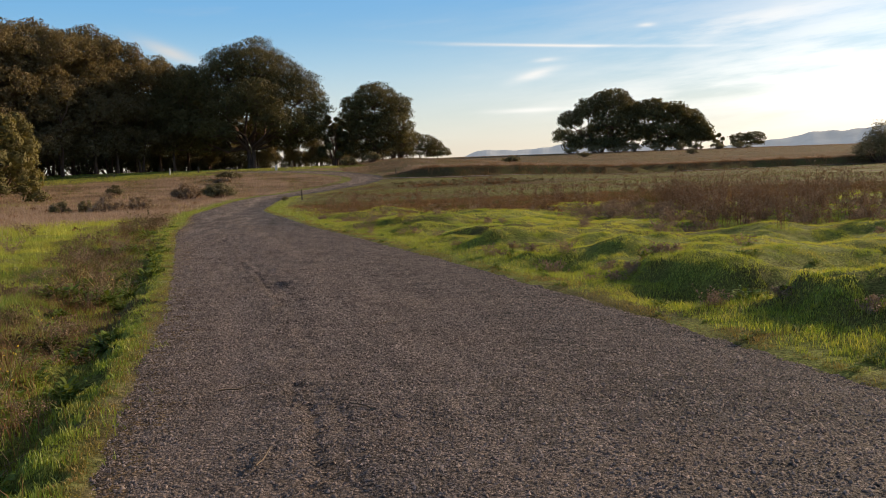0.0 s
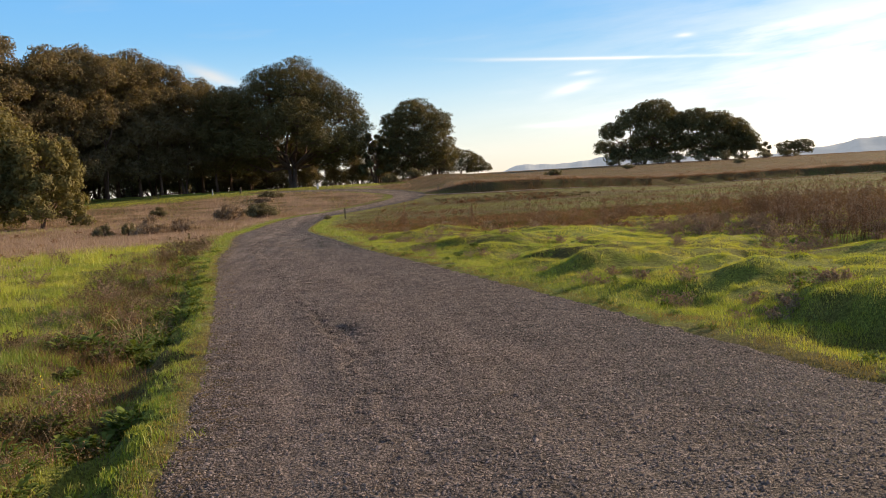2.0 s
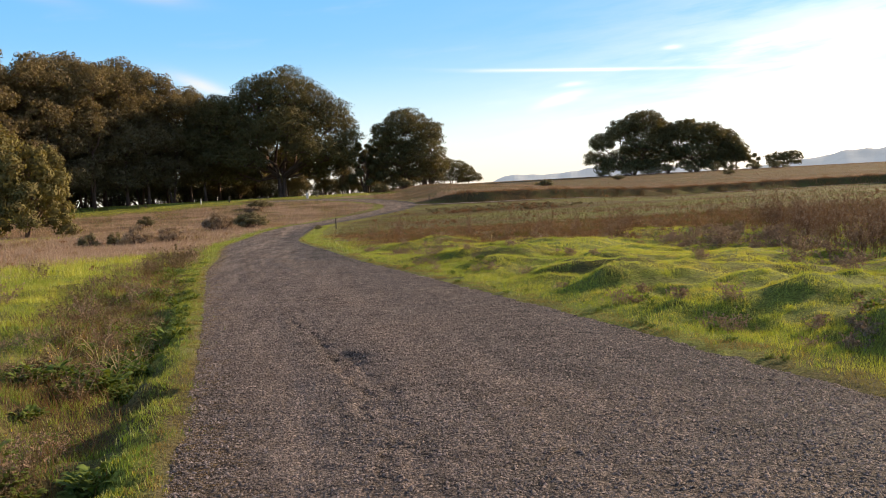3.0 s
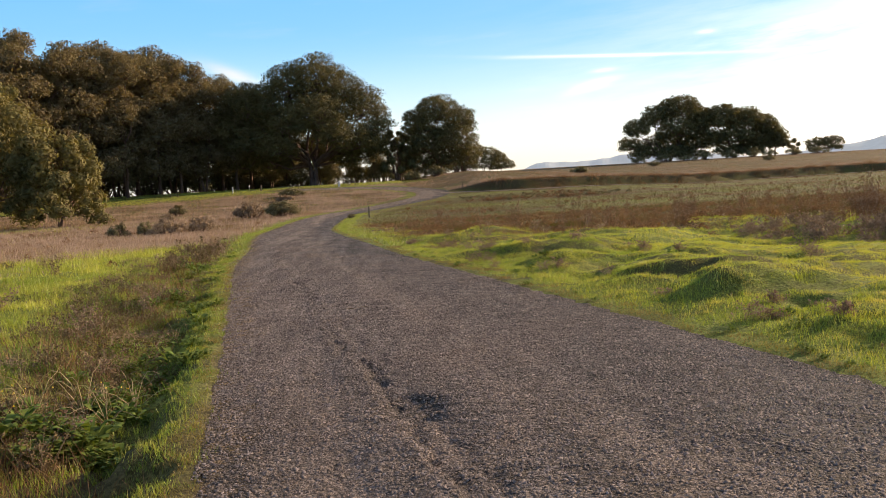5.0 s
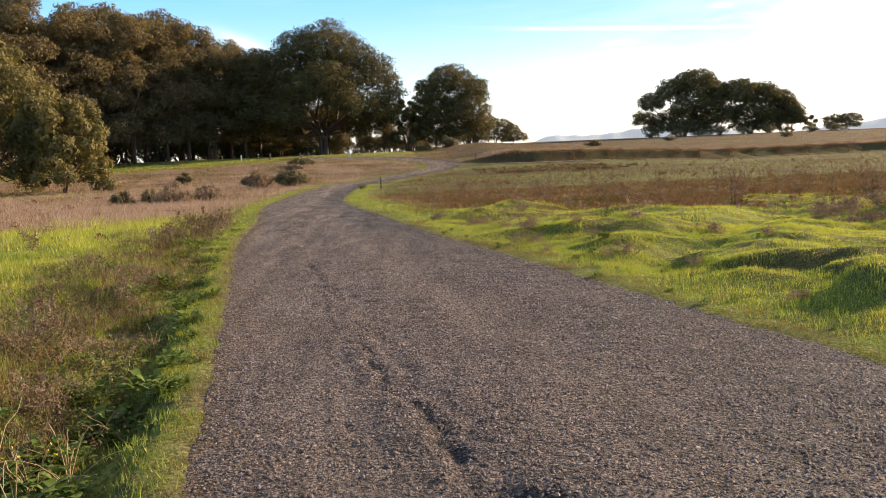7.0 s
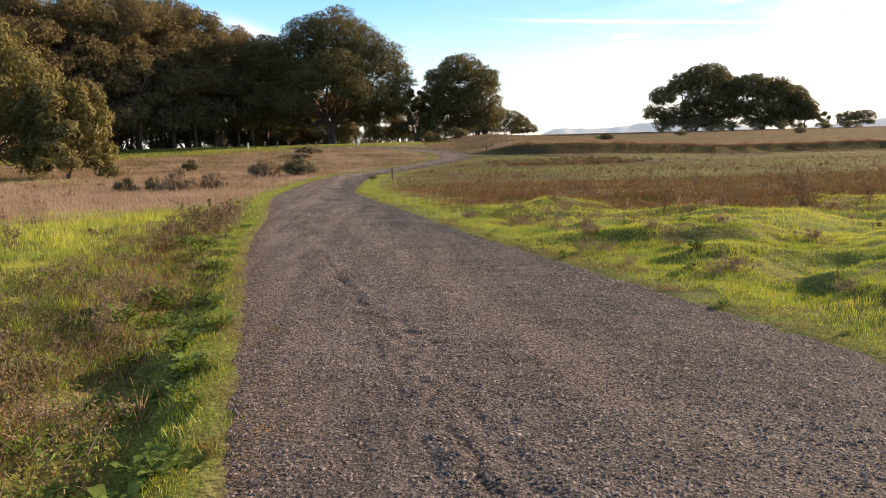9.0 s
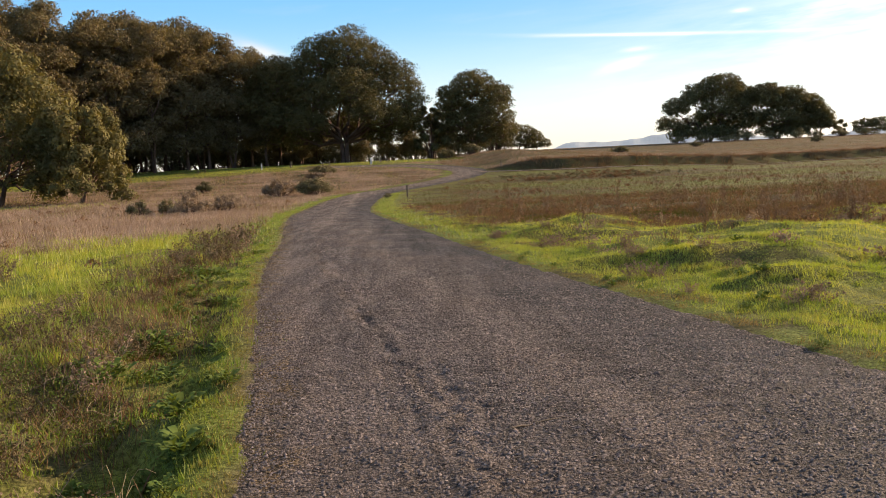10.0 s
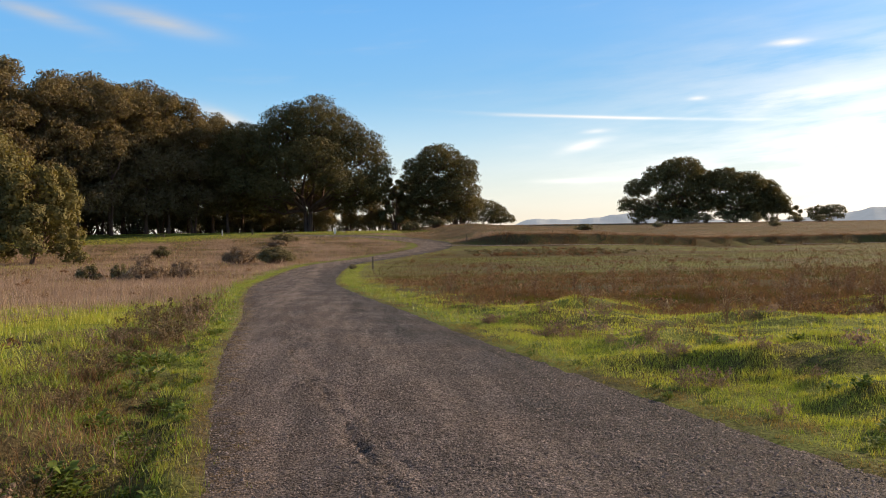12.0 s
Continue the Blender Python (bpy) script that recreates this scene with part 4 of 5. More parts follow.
for k in range(13):
    place(shrub(70 + k, 15, 7.0 + 2 * (k % 3), SHRUB, 4200, 0.34, "dense dark undergrowth shrub inside the wood"), -112 + 8.0 * k, 150 + 6.2 * k + 5 * (k % 3), 0.0, 1.0, 1.3)
for k in range(10):
    place(shrub(60 + k, 11, 6.5 + (k % 2), SHRUB, 3000, 0.3, "dense dark undergrowth shrub behind the great tree"), -34 + 7.2 * k, 224 + 5 * (k % 2), 0.0, 1.0, 0.8)
place(shrub(90, 15, 9.0, SHRUB, 5000, 0.26, "large dark shrub standing alone on the slope"), 128, 160)
for k in range(9):
    place(shrub(95 + k, 6.0 + (k % 3), 2.6 + 0.8 * (k % 2), SHRUB, 900, 0.25, "low dark scrub at the foot of the far grove"), 103 + 8.2 * k, 289 - 2 * (k % 3))
for k, (x, y) in enumerate(((60, 214), (88, 236), (120, 230), (52, 188))):
    place(shrub(110 + k, 4.5, 1.7, SHRUB, 600, 0.22, "low dark bush in the far dry grass"), x, y)


# ---------------------------------------------------------------- grass
def blades(name, x, y, z, height, width, lean, mat, label, segs=2, rng=None, category="grass"):
    n = len(x)
    a = rng.uniform(0, 2 * np.pi, n)
    b = rng.uniform(0, 2 * np.pi, n)
    h, w, l = height * rng.uniform(0.55, 1.3, n), width * rng.uniform(0.7, 1.3, n), lean * rng.uniform(0.2, 1.3, n)
    base = np.stack([x, y, z], -1)
    side = np.stack([np.cos(a), np.sin(a), 0 * a], -1) * (w / 2)[:, None]
    bend = np.stack([np.cos(b), np.sin(b), 0 * b], -1) * (h * l)[:, None]
    up = np.array([0, 0, 1.0]) * h[:, None]
    if segs == 1:
        v = np.stack([base - side, base + side, base + bend + up], 1)
        f = np.arange(3 * n).reshape(-1, 3)
    else:
        m = base + bend * 0.3 + up * 0.6
        v = np.stack([base - side, base + side, m + side * 0.8, m - side * 0.8, base + bend + up * 0.97], 1)
        k = np.arange(n)[:, None] * 5
        f = np.stack([k + np.array([[0, 1, 2]]), k + np.array([[0, 2, 3]]), k + np.array([[3, 2, 4]])], 1).reshape(-1, 3)
    ob = new(name, mesh_of(name, v.reshape(-1, 3), f, mat))
    return tagged(ob, label, category, kind="stuff")


def scatter(rng, x0, x1, y0, y1, per_m2):
    n = int((x1 - x0) * (y1 - y0) * per_m2)
    x, y = rng.uniform(x0, x1, n), rng.uniform(y0, y1, n)
    return x, y, road_gap(x, y)


def grow():
    rng = np.random.RandomState(12)
    bins = {"green": [], "fringe": [], "lush": [], "dry": [], "dead": [], "olive": []}

    def sow(x0, x1, y0, y1, per, size):
        x, y, gap = scatter(rng, x0, x1, y0, y1, per)
        g, d, b = zones(x, y, gap)
        ok = gap > 0.10 + np.where(x > left_edge(y) + 0.3, 0.24, 0.14) * ripple(x, y, 0.9, 41) + 0.1 * ripple(x, y, 0.3, 40, 2) + 0.15 * rng.rand(len(x)) - 0.2 * (rng.rand(len(x)) > 0.9)
        left = x < left_edge(y) + 0.3
        clump = 0.55 + 0.45 * step(-0.4, 0.7, ripple(x, y, 1.4, 42) + 0.5 * ripple(x, y, 0.5, 43))
        r = rng.rand(len(x))
        isdry, isdead = r < d, (r >= d) & (r < d + b * 0.9)
        rest = ~isdry & ~isdead
        field = rest & (y > 34) & ~left & (gap > 3)
        lush = rest & ~field & (gap > np.where(left, 2.0, 0.7))
        green = rest & ~lush & ~field
        z = ground_z(x, y, gap) - 0.01
        short = np.where(left, 0.6, 0.3) + np.where(left, 0.4, 0.7) * step(0.2, 1.7, gap)
        for key, m, hh in (("green", green, np.where(left, 0.13, 0.05) * short * clump), ("lush", lush, np.where(left, 0.11, 0.046) * (1 + 1.0 * step(16, 30, y)) * short * clump ** 1.3), ("dry", isdry, 0.34 * clump),
                           ("dead", isdead, 0.24 * clump), ("olive", field, 0.19 * clump)):
            m = m & ok & (rng.rand(len(x)) < 0.45 + 0.55 * clump)
            if key == "olive":
                m = m & ((y < 55) | (rng.rand(len(x)) < 0.75))
            bins[key].append((x[m], y[m], z[m], hh[m] * size[1], np.full(m.sum(), size[0])))
    def turf(side, y0, y1, reach, per, w, tall=1.0):
        n = int((y1 - y0) * reach * per)
        y = rng.uniform(y0, y1, n)
        gap = -0.05 + reach * rng.rand(n) ** 1.15
        gap = gap + (0.26 * ripple(0 * y, y, 1.5, 39) + 0.1 * ripple(0 * y, y, 0.4, 38) if side > 0 else 0)
        x = left_edge(y) - gap if side < 0 else right_edge(y) + gap
        n2 = ripple(x, y, 0.5, 45) + ripple(x, y, 1.7, 46)
        bare = gap < (0.12 if side < 0 else 0.24) + (0.1 if side < 0 else 0.18) * n2
        k = (rng.rand(n) < step(-0.9, 0.3, n2 + 2.5 * gap)) & (rng.rand(n) < step(-0.12, 0.14, gap))
        x, y, gap, bare = x[k], y[k], gap[k], bare[k]
        h = tall * (np.where(x > -1, 0.032, 0.02) + np.where(x > -1, 0.035, 0.06) * step(0.0, 0.7, gap)) * (0.7 + 0.5 * step(-0.5, 0.8, ripple(x, y, 0.45, 47)))
        z = ground_z(x, y) - 0.006
        bright = rng.rand(len(x)) < np.where(y > 29, 0.1, 0.45)
        for key, m in (("fringe", bare), ("green", ~bare & ~bright), ("lush", ~bare & bright)):
            bins[key].append((x[m], y[m], z[m], h[m], np.full(m.sum(), w)))
    turf(-1, 1.8, 20, 0.45, 4000, 0.0045, 0.8)
    turf(-1, 20, 32, 0.6, 1500, 0.008)
    turf(1, 3.5, 12, 1.8, 2600, 0.0045)
    turf(1, 12, 30, 1.8, 1700, 0.006)
    turf(1, 30, 100, 1.6, 90, 0.025, 1.5)
    turf(-1, 32, 100, 0.8, 90, 0.025, 1.5)
    for side in (-1, 1):
        n = 34000 if side < 0 else 4000
        y = 1.8 + 24 * rng.rand(n) ** 1.2
        gap = -0.18 + 0.4 * rng.rand(n)
        x = left_edge(y) - gap if side < 0 else right_edge(y) + gap
        k = ripple(x, y, 0.35, 48) + 0.8 * ripple(x, y, 1.1, 49) + 4.5 * gap > 0.25
        x, y = x[k], y[k]
        bins["fringe"].append((x, y, ground_z(x, y) - 0.006, np.full(len(x), 0.022), np.full(len(x), 0.006)))

    def tufts(n, x0, x1, y0, y1, key, hh, side):
        cx, cy = rng.uniform(x0, x1, n), rng.uniform(y0, y1, n)
        gap = road_gap(cx, cy)
        g, d, b = zones(cx, cy, gap)
        ok = (gap > 0.35) & ((cx < left_edge(cy)) == side) & (rng.rand(n) > np.maximum(d, b) * 0.8) & (ripple(cx, cy, 3.0, 44) > -0.35)
        cx, cy, gap = cx[ok], cy[ok], gap[ok]
        m = 70
        size = rng.uniform(0.08, 0.2, len(cx)) * (0.5 + 0.5 * step(0.3, 2.0, gap))
        r = np.abs(rng.normal(size=(len(cx), m))) * size[:, None]
        a = rng.uniform(0, 6.283, (len(cx), m))
        x, y = (cx[:, None] + r * np.cos(a)).ravel(), (cy[:, None] + r * np.sin(a)).ravel()
        h = (hh * size[:, None] / 0.14 * np.exp(-(r / (1.6 * size[:, None])) ** 2)).ravel() * rng.uniform(0.7, 1.1, len(x))
        bins[key].append((x, y, ground_z(x, y) - 0.01, h, np.full(len(x), 0.007) * (1 + np.maximum(0, y - 12) / 16)))
    tufts(1700, 1.5, 16, 3.5, 34, "lush", 0.05, False)
    tufts(260, -8, -1, 2, 30, "green", 0.12, True)
    tufts(420, -12, -4, 6, 34, "lush", 0.19, True)
    sow(-20, -6.5, -8, 13, 130, (0.014, 1.0))
    sow(-6.5, 22, -8, 2.5, 110, (0.014, 1.0))
    sow(10, 24, 2.5, 12, 130, (0.014, 1.0))
    sow(-6.5, -0.5, 1.8, 12, 1900, (0.0055, 1.0))
    sow(1.5, 10, 3.5, 12, 3200, (0.0048, 1.0))
    sow(-10, -1, 12, 24, 1000, (0.008, 1.0))
    sow(0, 16, 12, 24, 2600, (0.0062, 1.0))
    sow(-20, -2, 24, 40, 260, (0.013, 1.0))
    sow(-2, 30, 24, 40, 520, (0.0105, 1.0))
    sow(-34, -2, 40, 70, 120, (0.014, 1.1))
    sow(-2, 44, 40, 70, 55, (0.022, 1.0))
    sow(-62, -4, 70, 120, 42, (0.026, 1.2))
    sow(-4, 80, 70, 120, 20, (0.036, 0.75))
    sow(-70, 14, 120, 162, 16, (0.045, 1.3))
    sow(14, 130, 120, 162, 8, (0.06, 0.6))
    sow(-76, 16, 162, 192, 7, (0.09, 0.9))
    x = rng.uniform(16, 210, 16000)
    y = trail_y(x) + 3.2 + 6 * rng.rand(16000) ** 1.3
    bins["dry"].append((x, y, land(x, y) - 0.02, 0.32 + 0.22 * ripple(x, y, 9.0, 61), np.full(16000, 0.07)))
    x = rng.uniform(20, 210, 15000)
    y = trail_y(x) + 1.1 + 2.6 * rng.rand(15000)
    bins["dead"].append((x, y, land(x, y) - 0.02, 0.4 + 0.25 * ripple(x, y, 7.0, 62), np.full(15000, 0.08)))
    sow(10, 200, 150, 200, 12, (0.05, 0.6))
    sow(20, 260, 200, 330, 3.6, (0.08, 0.7))
    sow(20, 330, 330, 430, 1.0, (0.16, 0.9))
    for key, mat, lean, name, label in (("green", GRASS, 0.55, "green_grass", "short yellow-green grass along the gravel"), ("lush", LUSH, 0.5, "lush_grass", "lush bright green grass clumps beside the road"),
                                        ("fringe", FRINGE, 0.7, "edge_grass", "thin brownish-olive turf creeping onto the gravel"), ("dry", DRY, 0.4, "dry_grass", "dry tan-pink grass of the open meadow"), ("dead", DEAD, 0.8, "dead_grass", "withered brown weeds and grass"),
                                        ("olive", OLIVE, 0.5, "field_grass", "olive-brown grass of the far field")):
        x, y, z, h, w = [np.concatenate(c) for c in zip(*bins[key])]
        k = y < 8.5
        if k.sum() > 10:
            blades(name, x[k], y[k], z[k], h[k], w[k], lean, mat, label, 2, rng)
        blades(name, x[~k], y[~k], z[~k], h[~k], w[~k], lean, mat, label, 1, rng)


def field_clumps(n, y0, y1, h, leaf, seed, left=False, mat=None, patch=None):
    """Withered brown weed clumps standing all over the field."""
    rng = np.random.RandomState(seed)
    y = y0 + (y1 - y0) * rng.rand(n) ** 1.3
    x = right_edge(np.minimum(y, 130)) + 2 + (12 + 0.75 * y) * rng.rand(n) ** 0.9
    if left:
        x = left_edge(np.minimum(y, 130)) - 3 - (6 + 0.3 * y) * rng.rand(n) ** 0.9
    if patch:
        a, q = rng.uniform(0, 6.283, n), rng.rand(n) ** 0.5
        x, y = patch[0] + patch[2] * q * np.cos(a), patch[1] + patch[3] * q * np.sin(a)
    k = ripple(x, y, 0.22 * y0 + 4, seed) > -0.25
    x, y = x[k], y[k]
    r = h * rng.uniform(0.5, 1.2, len(x))
    c = np.stack([x, y, ground_z(x, y) + r * 0.55], -1)
    v, f = leaf_cloud(rng, c, np.stack([r * 1.1, r * 0.9, r * 0.6], -1), len(x) * 34, leaf, 0.2)
    tagged(new("withered_clumps", mesh_of("withered_clumps", v, f, mat or DEAD)), "withered reddish-brown weed clumps of the field", "weeds", kind="stuff")


grow()
field_clumps(1500, 29, 60, 0.24, 0.042, 91)
field_clumps(260, 60, 132, 0.3, 0.07, 92)
field_clumps(480, 22, 62, 0.18, 0.032, 95, False, RUST)
field_clumps(500, 34, 70, 0.2, 0.035, 96, False, SHRUB)
field_clumps(210, 110, 130, 0.42, 0.09, 97, False, SHRUB, (27, 122, 15, 6))
field_clumps(260, 110, 130, 0.4, 0.09, 98, False, DEAD, (27, 122, 16, 7))
field_clumps(170, 26, 60, 0.24, 0.04, 93, True)
field_clumps(120, 60, 108, 0.3, 0.07, 94, True)


# ---------------------------------------------------------------- loose gravel
def build_gravel():
    rng = np.random.RandomState(5)
    n = 450000
    y = -5 + 35.4 * rng.rand(n) ** 1.1
    c, w = np.interp(y, FRONT[:, 1], FRONT[:, 0]), np.interp(y, FRONT[:, 1], FRONT[:, 2])
    s = rng.uniform(-1.03, 1.03, n)
    x = c + s * w
    d = x - rut_x(y)
    worn = 0.55 * np.exp(-((d + 0.45) / 0.35) ** 2) + 0.45 * np.exp(-((d - 1.25) / 0.4) ** 2)
    k = (rng.rand(n) > worn * (0.6 + 0.4 * ripple(x, y, 1.5, 51))) & (rng.rand(n) > step(13, 29, y)) & (rng.rand(n) < step(-5, 0, y))
    x, y, s = x[k], y[k], s[k]
    n = len(x)
    size = 0.0046 + 0.0075 * rng.rand(n) ** 2.6
    z = land(x, y) + 0.012 + road_height(x, y, s) - 0.05 * step(1.0, 1.07, np.abs(s)) + size * 0.3
    octa = np.array([(1, 0, -0.5), (0, 1, -0.5), (-1, 0, -0.5), (0, -1, -0.5), (0, 0, 1)], float)
    a = rng.uniform(0, 6.283, n)
    v = octa[None] * (size[:, None] * rng.uniform(0.6, 1.5, (n, 3)) * (1, 1, 0.6))[:, None, :]
    v = v + rng.normal(size=(n, 5, 3)) * (size * 0.22)[:, None, None]
    ca, sa = np.cos(a)[:, None], np.sin(a)[:, None]
    v = np.stack([v[..., 0] * ca - v[..., 1] * sa, v[..., 0] * sa + v[..., 1] * ca, v[..., 2]], -1)
    v = v + np.stack([x, y, z], -1)[:, None]
    f = np.array([(0, 1, 4), (1, 2, 4), (2, 3, 4), (3, 0, 4)])
    f = (np.arange(n)[:, None, None] * 5 + f[None]).reshape(-1, 3)
    tagged(new("loose_gravel", mesh_of("loose_gravel", v.reshape(-1, 3), f, STONE)), "loose angular grey-brown stones on the road", "gravel", kind="stuff")


build_gravel()


# ---------------------------------------------------------------- weeds
def twig_piece(rng, a, b, r, n=4, sag=0.0):
    t = np.linspace(0, 1, n)[:, None]
    p = np.asarray(a) + (np.asarray(b) - np.asarray(a)) * t + rng.normal(size=(n, 3)) * 0.03 * np.linalg.norm(np.asarray(b) - np.asarray(a)) * (t * (1 - t) * 4)
    p[:, 2] -= sag * t[:, 0] ** 2
    return tube(p, r * (1 - 0.6 * t[:, 0]), 3)


def dead_weed(seed, h, spread, stems, mat, label):
    """A withered branching weed with dry seed heads."""
    rng = np.random.RandomState(seed)
    root = new("dead_weed")
    pieces, heads = [], []
    for _ in range(stems):
        a = rng.uniform(0, 6.283)
        foot = np.array([rng.normal() * 0.05, rng.normal() * 0.05, -0.02])
        tip = foot + np.array([np.cos(a) * spread * rng.uniform(0.1, 1), np.sin(a) * spread * rng.uniform(0.1, 1), h * rng.uniform(0.55, 1.05)])
        pieces.append(twig_piece(rng, foot, tip, 0.004, 5))
        heads.append(tip)
        for _ in range(4):
            q = foot + (tip - foot) * rng.uniform(0.35, 0.95)
            e = q + np.array([rng.normal(), rng.normal(), abs(rng.normal()) + 0.4]) * h * 0.13
            pieces.append(twig_piece(rng, q, e, 0.0028, 3))
            heads.append(e)
    v, f = merge(pieces)
    tiny("stem_spray", mesh_of("weed_stems", v, f, TWIG), root)
    hs = np.array(heads)
    v, f = leaf_cloud(rng, hs, np.full((len(hs), 3), 0.022), len(hs) * 6, 0.015, 0.1)
    tiny("seed_spray", mesh_of("weed_heads", v, f, mat), root, "small withered brown seed heads")
    low = [(rng.normal() * spread * 0.35, rng.normal() * spread * 0.35, h * rng.uniform(0.1, 0.35)) for _ in range(8)]
    v, f = leaf_cloud(rng, low, np.full((8, 3), spread * 0.36), 300, 0.012, 0.1)
    v[:, 2] = np.maximum(v[:, 2], 0.0)
    tiny("leaf_spray", mesh_of("weed_leaves", v, f, mat), root, "shrivelled brown leaves")
    return tagged(root, label, "weed")


def leafy_weed(seed, size, leaves, label, flowers=False):
    """A low broad-leaved plant with arching leaves."""
    rng = np.random.RandomState(seed)
    root = new("leafy_weed")
    vs, fs = [], []
    for k in range(leaves):
        a = rng.uniform(0, 6.283)
        d = np.array([np.cos(a), np.sin(a), 0])
        w = np.array([-np.sin(a), np.cos(a), 0])
        L, rise = size * rng.uniform(0.35, 0.85), rng.uniform(0.1, 1.6)
        q = rng.rand() ** 0.6 * size
        o = np.array([q * math.cos(a + rng.normal()), q * math.sin(a + rng.normal()), rng.rand() * (1.1 * size - 0.5 * q)])
        width = L * rng.uniform(0.2, 0.36)
        rows = [(0, 0, 0.15), (0.3, 0.3, 0.8), (0.6, 0.46, 1.0), (0.85, 0.46, 0.65), (1.0, 0.38, 0.05)]
        for t, z, ww in rows:
            c = o + d * L * t + np.array([0, 0, L * z * rise])
            vs += [c - w * width * ww, c + np.array([0, 0, -0.12 * width]), c + w * width * ww]
        b = k * 15
        for i in range(4):
            fs += [(b + 3 * i, b + 3 * i + 1, b + 3 * i + 4, b + 3 * i + 3), (b + 3 * i + 1, b + 3 * i + 2, b + 3 * i + 5, b + 3 * i + 4)]
    tiny("leaf_spray", smooth_shade(mesh_of("weed_leaves", np.array(vs), np.array(fs), BROADLEAF)), root)
    if flowers:
        pieces, heads = [], []
        for _ in range(9):
            a = rng.uniform(0, 6.283)
            e = np.array([np.cos(a) * size * rng.uniform(0.3, 1.3), np.sin(a) * size * rng.uniform(0.3, 1.3), size * rng.uniform(1.2, 2.2)])
            pieces.append(twig_piece(rng, (0, 0, 0), e, 0.003, 5, 0.0))
            heads.append(e)
        v, f = merge(pieces)
        tiny("stem_spray", mesh_of("weed_stems", v, f, STRAW), root)
        v, f = leaf_cloud(rng, heads, np.full((9, 3), 0.01), 30, 0.009, 0.1)
        tiny("flower_spray", mesh_of("weed_flowers", v, f, FLOWER), root, "small yellow flower heads")
    return tagged(root, label, "weed")


def weed_mat(seed, w, h, label):
    """A low tangle of twigs with small withered and green leaves."""
    rng = np.random.RandomState(seed)
    root = new("weed_mat")
    pieces = []
    for _ in range(46):
        a, r, b = rng.uniform(0, 6.283), w * rng.rand() ** 0.6, rng.uniform(0, 6.283)
        q = np.array([r * np.cos(a), r * np.sin(a), h * (1 - (r / w) ** 2) * rng.uniform(0.1, 0.8)])
        e = q + np.array([np.cos(b), np.sin(b), rng.uniform(0.2, 1.3)]) * w * rng.uniform(0.12, 0.3)
        pieces.append(twig_piece(rng, q, e, 0.003, 4, 0.02))
    v, f = merge(pieces)
    tiny("stem_spray", mesh_of("mat_stems", v, f, TWIG), root)
    for name, mat, n, up in (("leaf_spray", RUST if seed % 4 == 1 else WITHER, 950, 0.5), ("green_spray", BROADLEAF, 620, 0.35)):
        c = []
        for _ in range(22):
            a, r = rng.uniform(0, 6.283), w * rng.rand() ** 0.5
            c.append((r * np.cos(a), r * np.sin(a), h * (1 - (r / w) ** 2) * up))
        v, f = leaf_cloud(rng, c, np.full((22, 3), h * 0.5), n, 0.0105, 0.1)
        v[:, 2] = np.maximum(v[:, 2], 0.0)
        tiny(name, mesh_of("mat_leaves", v, f, mat), root, "small green leaves" if mat is BROADLEAF else "shrivelled brown leaves")
    return tagged(root, label, "weed")


def arching_stems(seed, h, label):
    rng = np.random.RandomState(seed)
    root = new("arching_weed")
    pieces = []
    for _ in range(9):
        a, r = rng.uniform(0, 6.283), h * rng.uniform(0.3, 1.2)
        t = np.linspace(0, 1, 7)[:, None]
        top = h * rng.uniform(0.4, 1.1)
        p = np.hstack([np.cos(a) * r * t ** 1.4, np.sin(a) * r * t ** 1.4, top * np.sin(t * rng.uniform(1.3, 2.6)) - 0.02]) + rng.normal(size=(7, 3)) * 0.008 * t
        pieces.append(tube(p, 0.0042 * (1 - 0.6 * t[:, 0]), 4))
    v, f = merge(pieces)
    tiny("stem_spray", mesh_of("arching_stems", v, f, STRAW), root)
    return tagged(root, label, "weed")


def tall_stalk(seed, h, label):
    """An upright dead stalk with short side branches."""
    rng = np.random.RandomState(seed)
    root = new("tall_stalk")
    pieces, heads = [], []
    for _ in range(5):
        foot = np.array([rng.normal() * 0.1, rng.normal() * 0.1, -0.03])
        top = foot + np.array([rng.normal() * 0.09 * h, rng.normal() * 0.09 * h, h * rng.uniform(0.45, 1.0)])
        pieces.append(twig_piece(rng, foot, top, 0.007, 6))
        for k in range(11):
            q = foot + (top - foot) * rng.uniform(0.25, 1.0)
            e = q + np.array([rng.normal(), rng.normal(), abs(rng.normal()) + 0.8]) * h * 0.075
            pieces.append(twig_piece(rng, q, e, 0.005, 3))
            heads.append(e)
    v, f = merge(pieces)
    tiny("stem_spray", mesh_of("stalk_stems", v, f, DEAD), root)
    v, f = leaf_cloud(rng, heads, np.full((len(heads), 3), 0.022), len(heads) * 7, 0.02, 0.1)
    tiny("seed_spray", mesh_of("stalk_heads", v, f, RUST), root, "dry brown thistle heads")
    return tagged(root, label, "weed")


def plant(kinds, spots, rng, group):
    """Stand each kind once and copies of it at the other spots."""
    for i, (x, y, k) in enumerate(spots):
        x, y = float(x), float(y)
        m = Matrix.Translation((x, y, float(ground_z(np.array([x]), np.array([y]))[0]))) @ Matrix.Rotation(rng.uniform(0, 6.283), 4, "Z") @ Matrix.Scale(k, 4)
        if i < len(kinds):
            kinds[i].matrix_basis = m
            ob = kinds[i]
        else:
            src = kinds[i % len(kinds)]
            ob = copy_thing(src, m @ Matrix.Scale(1 / src.scale[0], 4))
        tagged(ob, group=group)


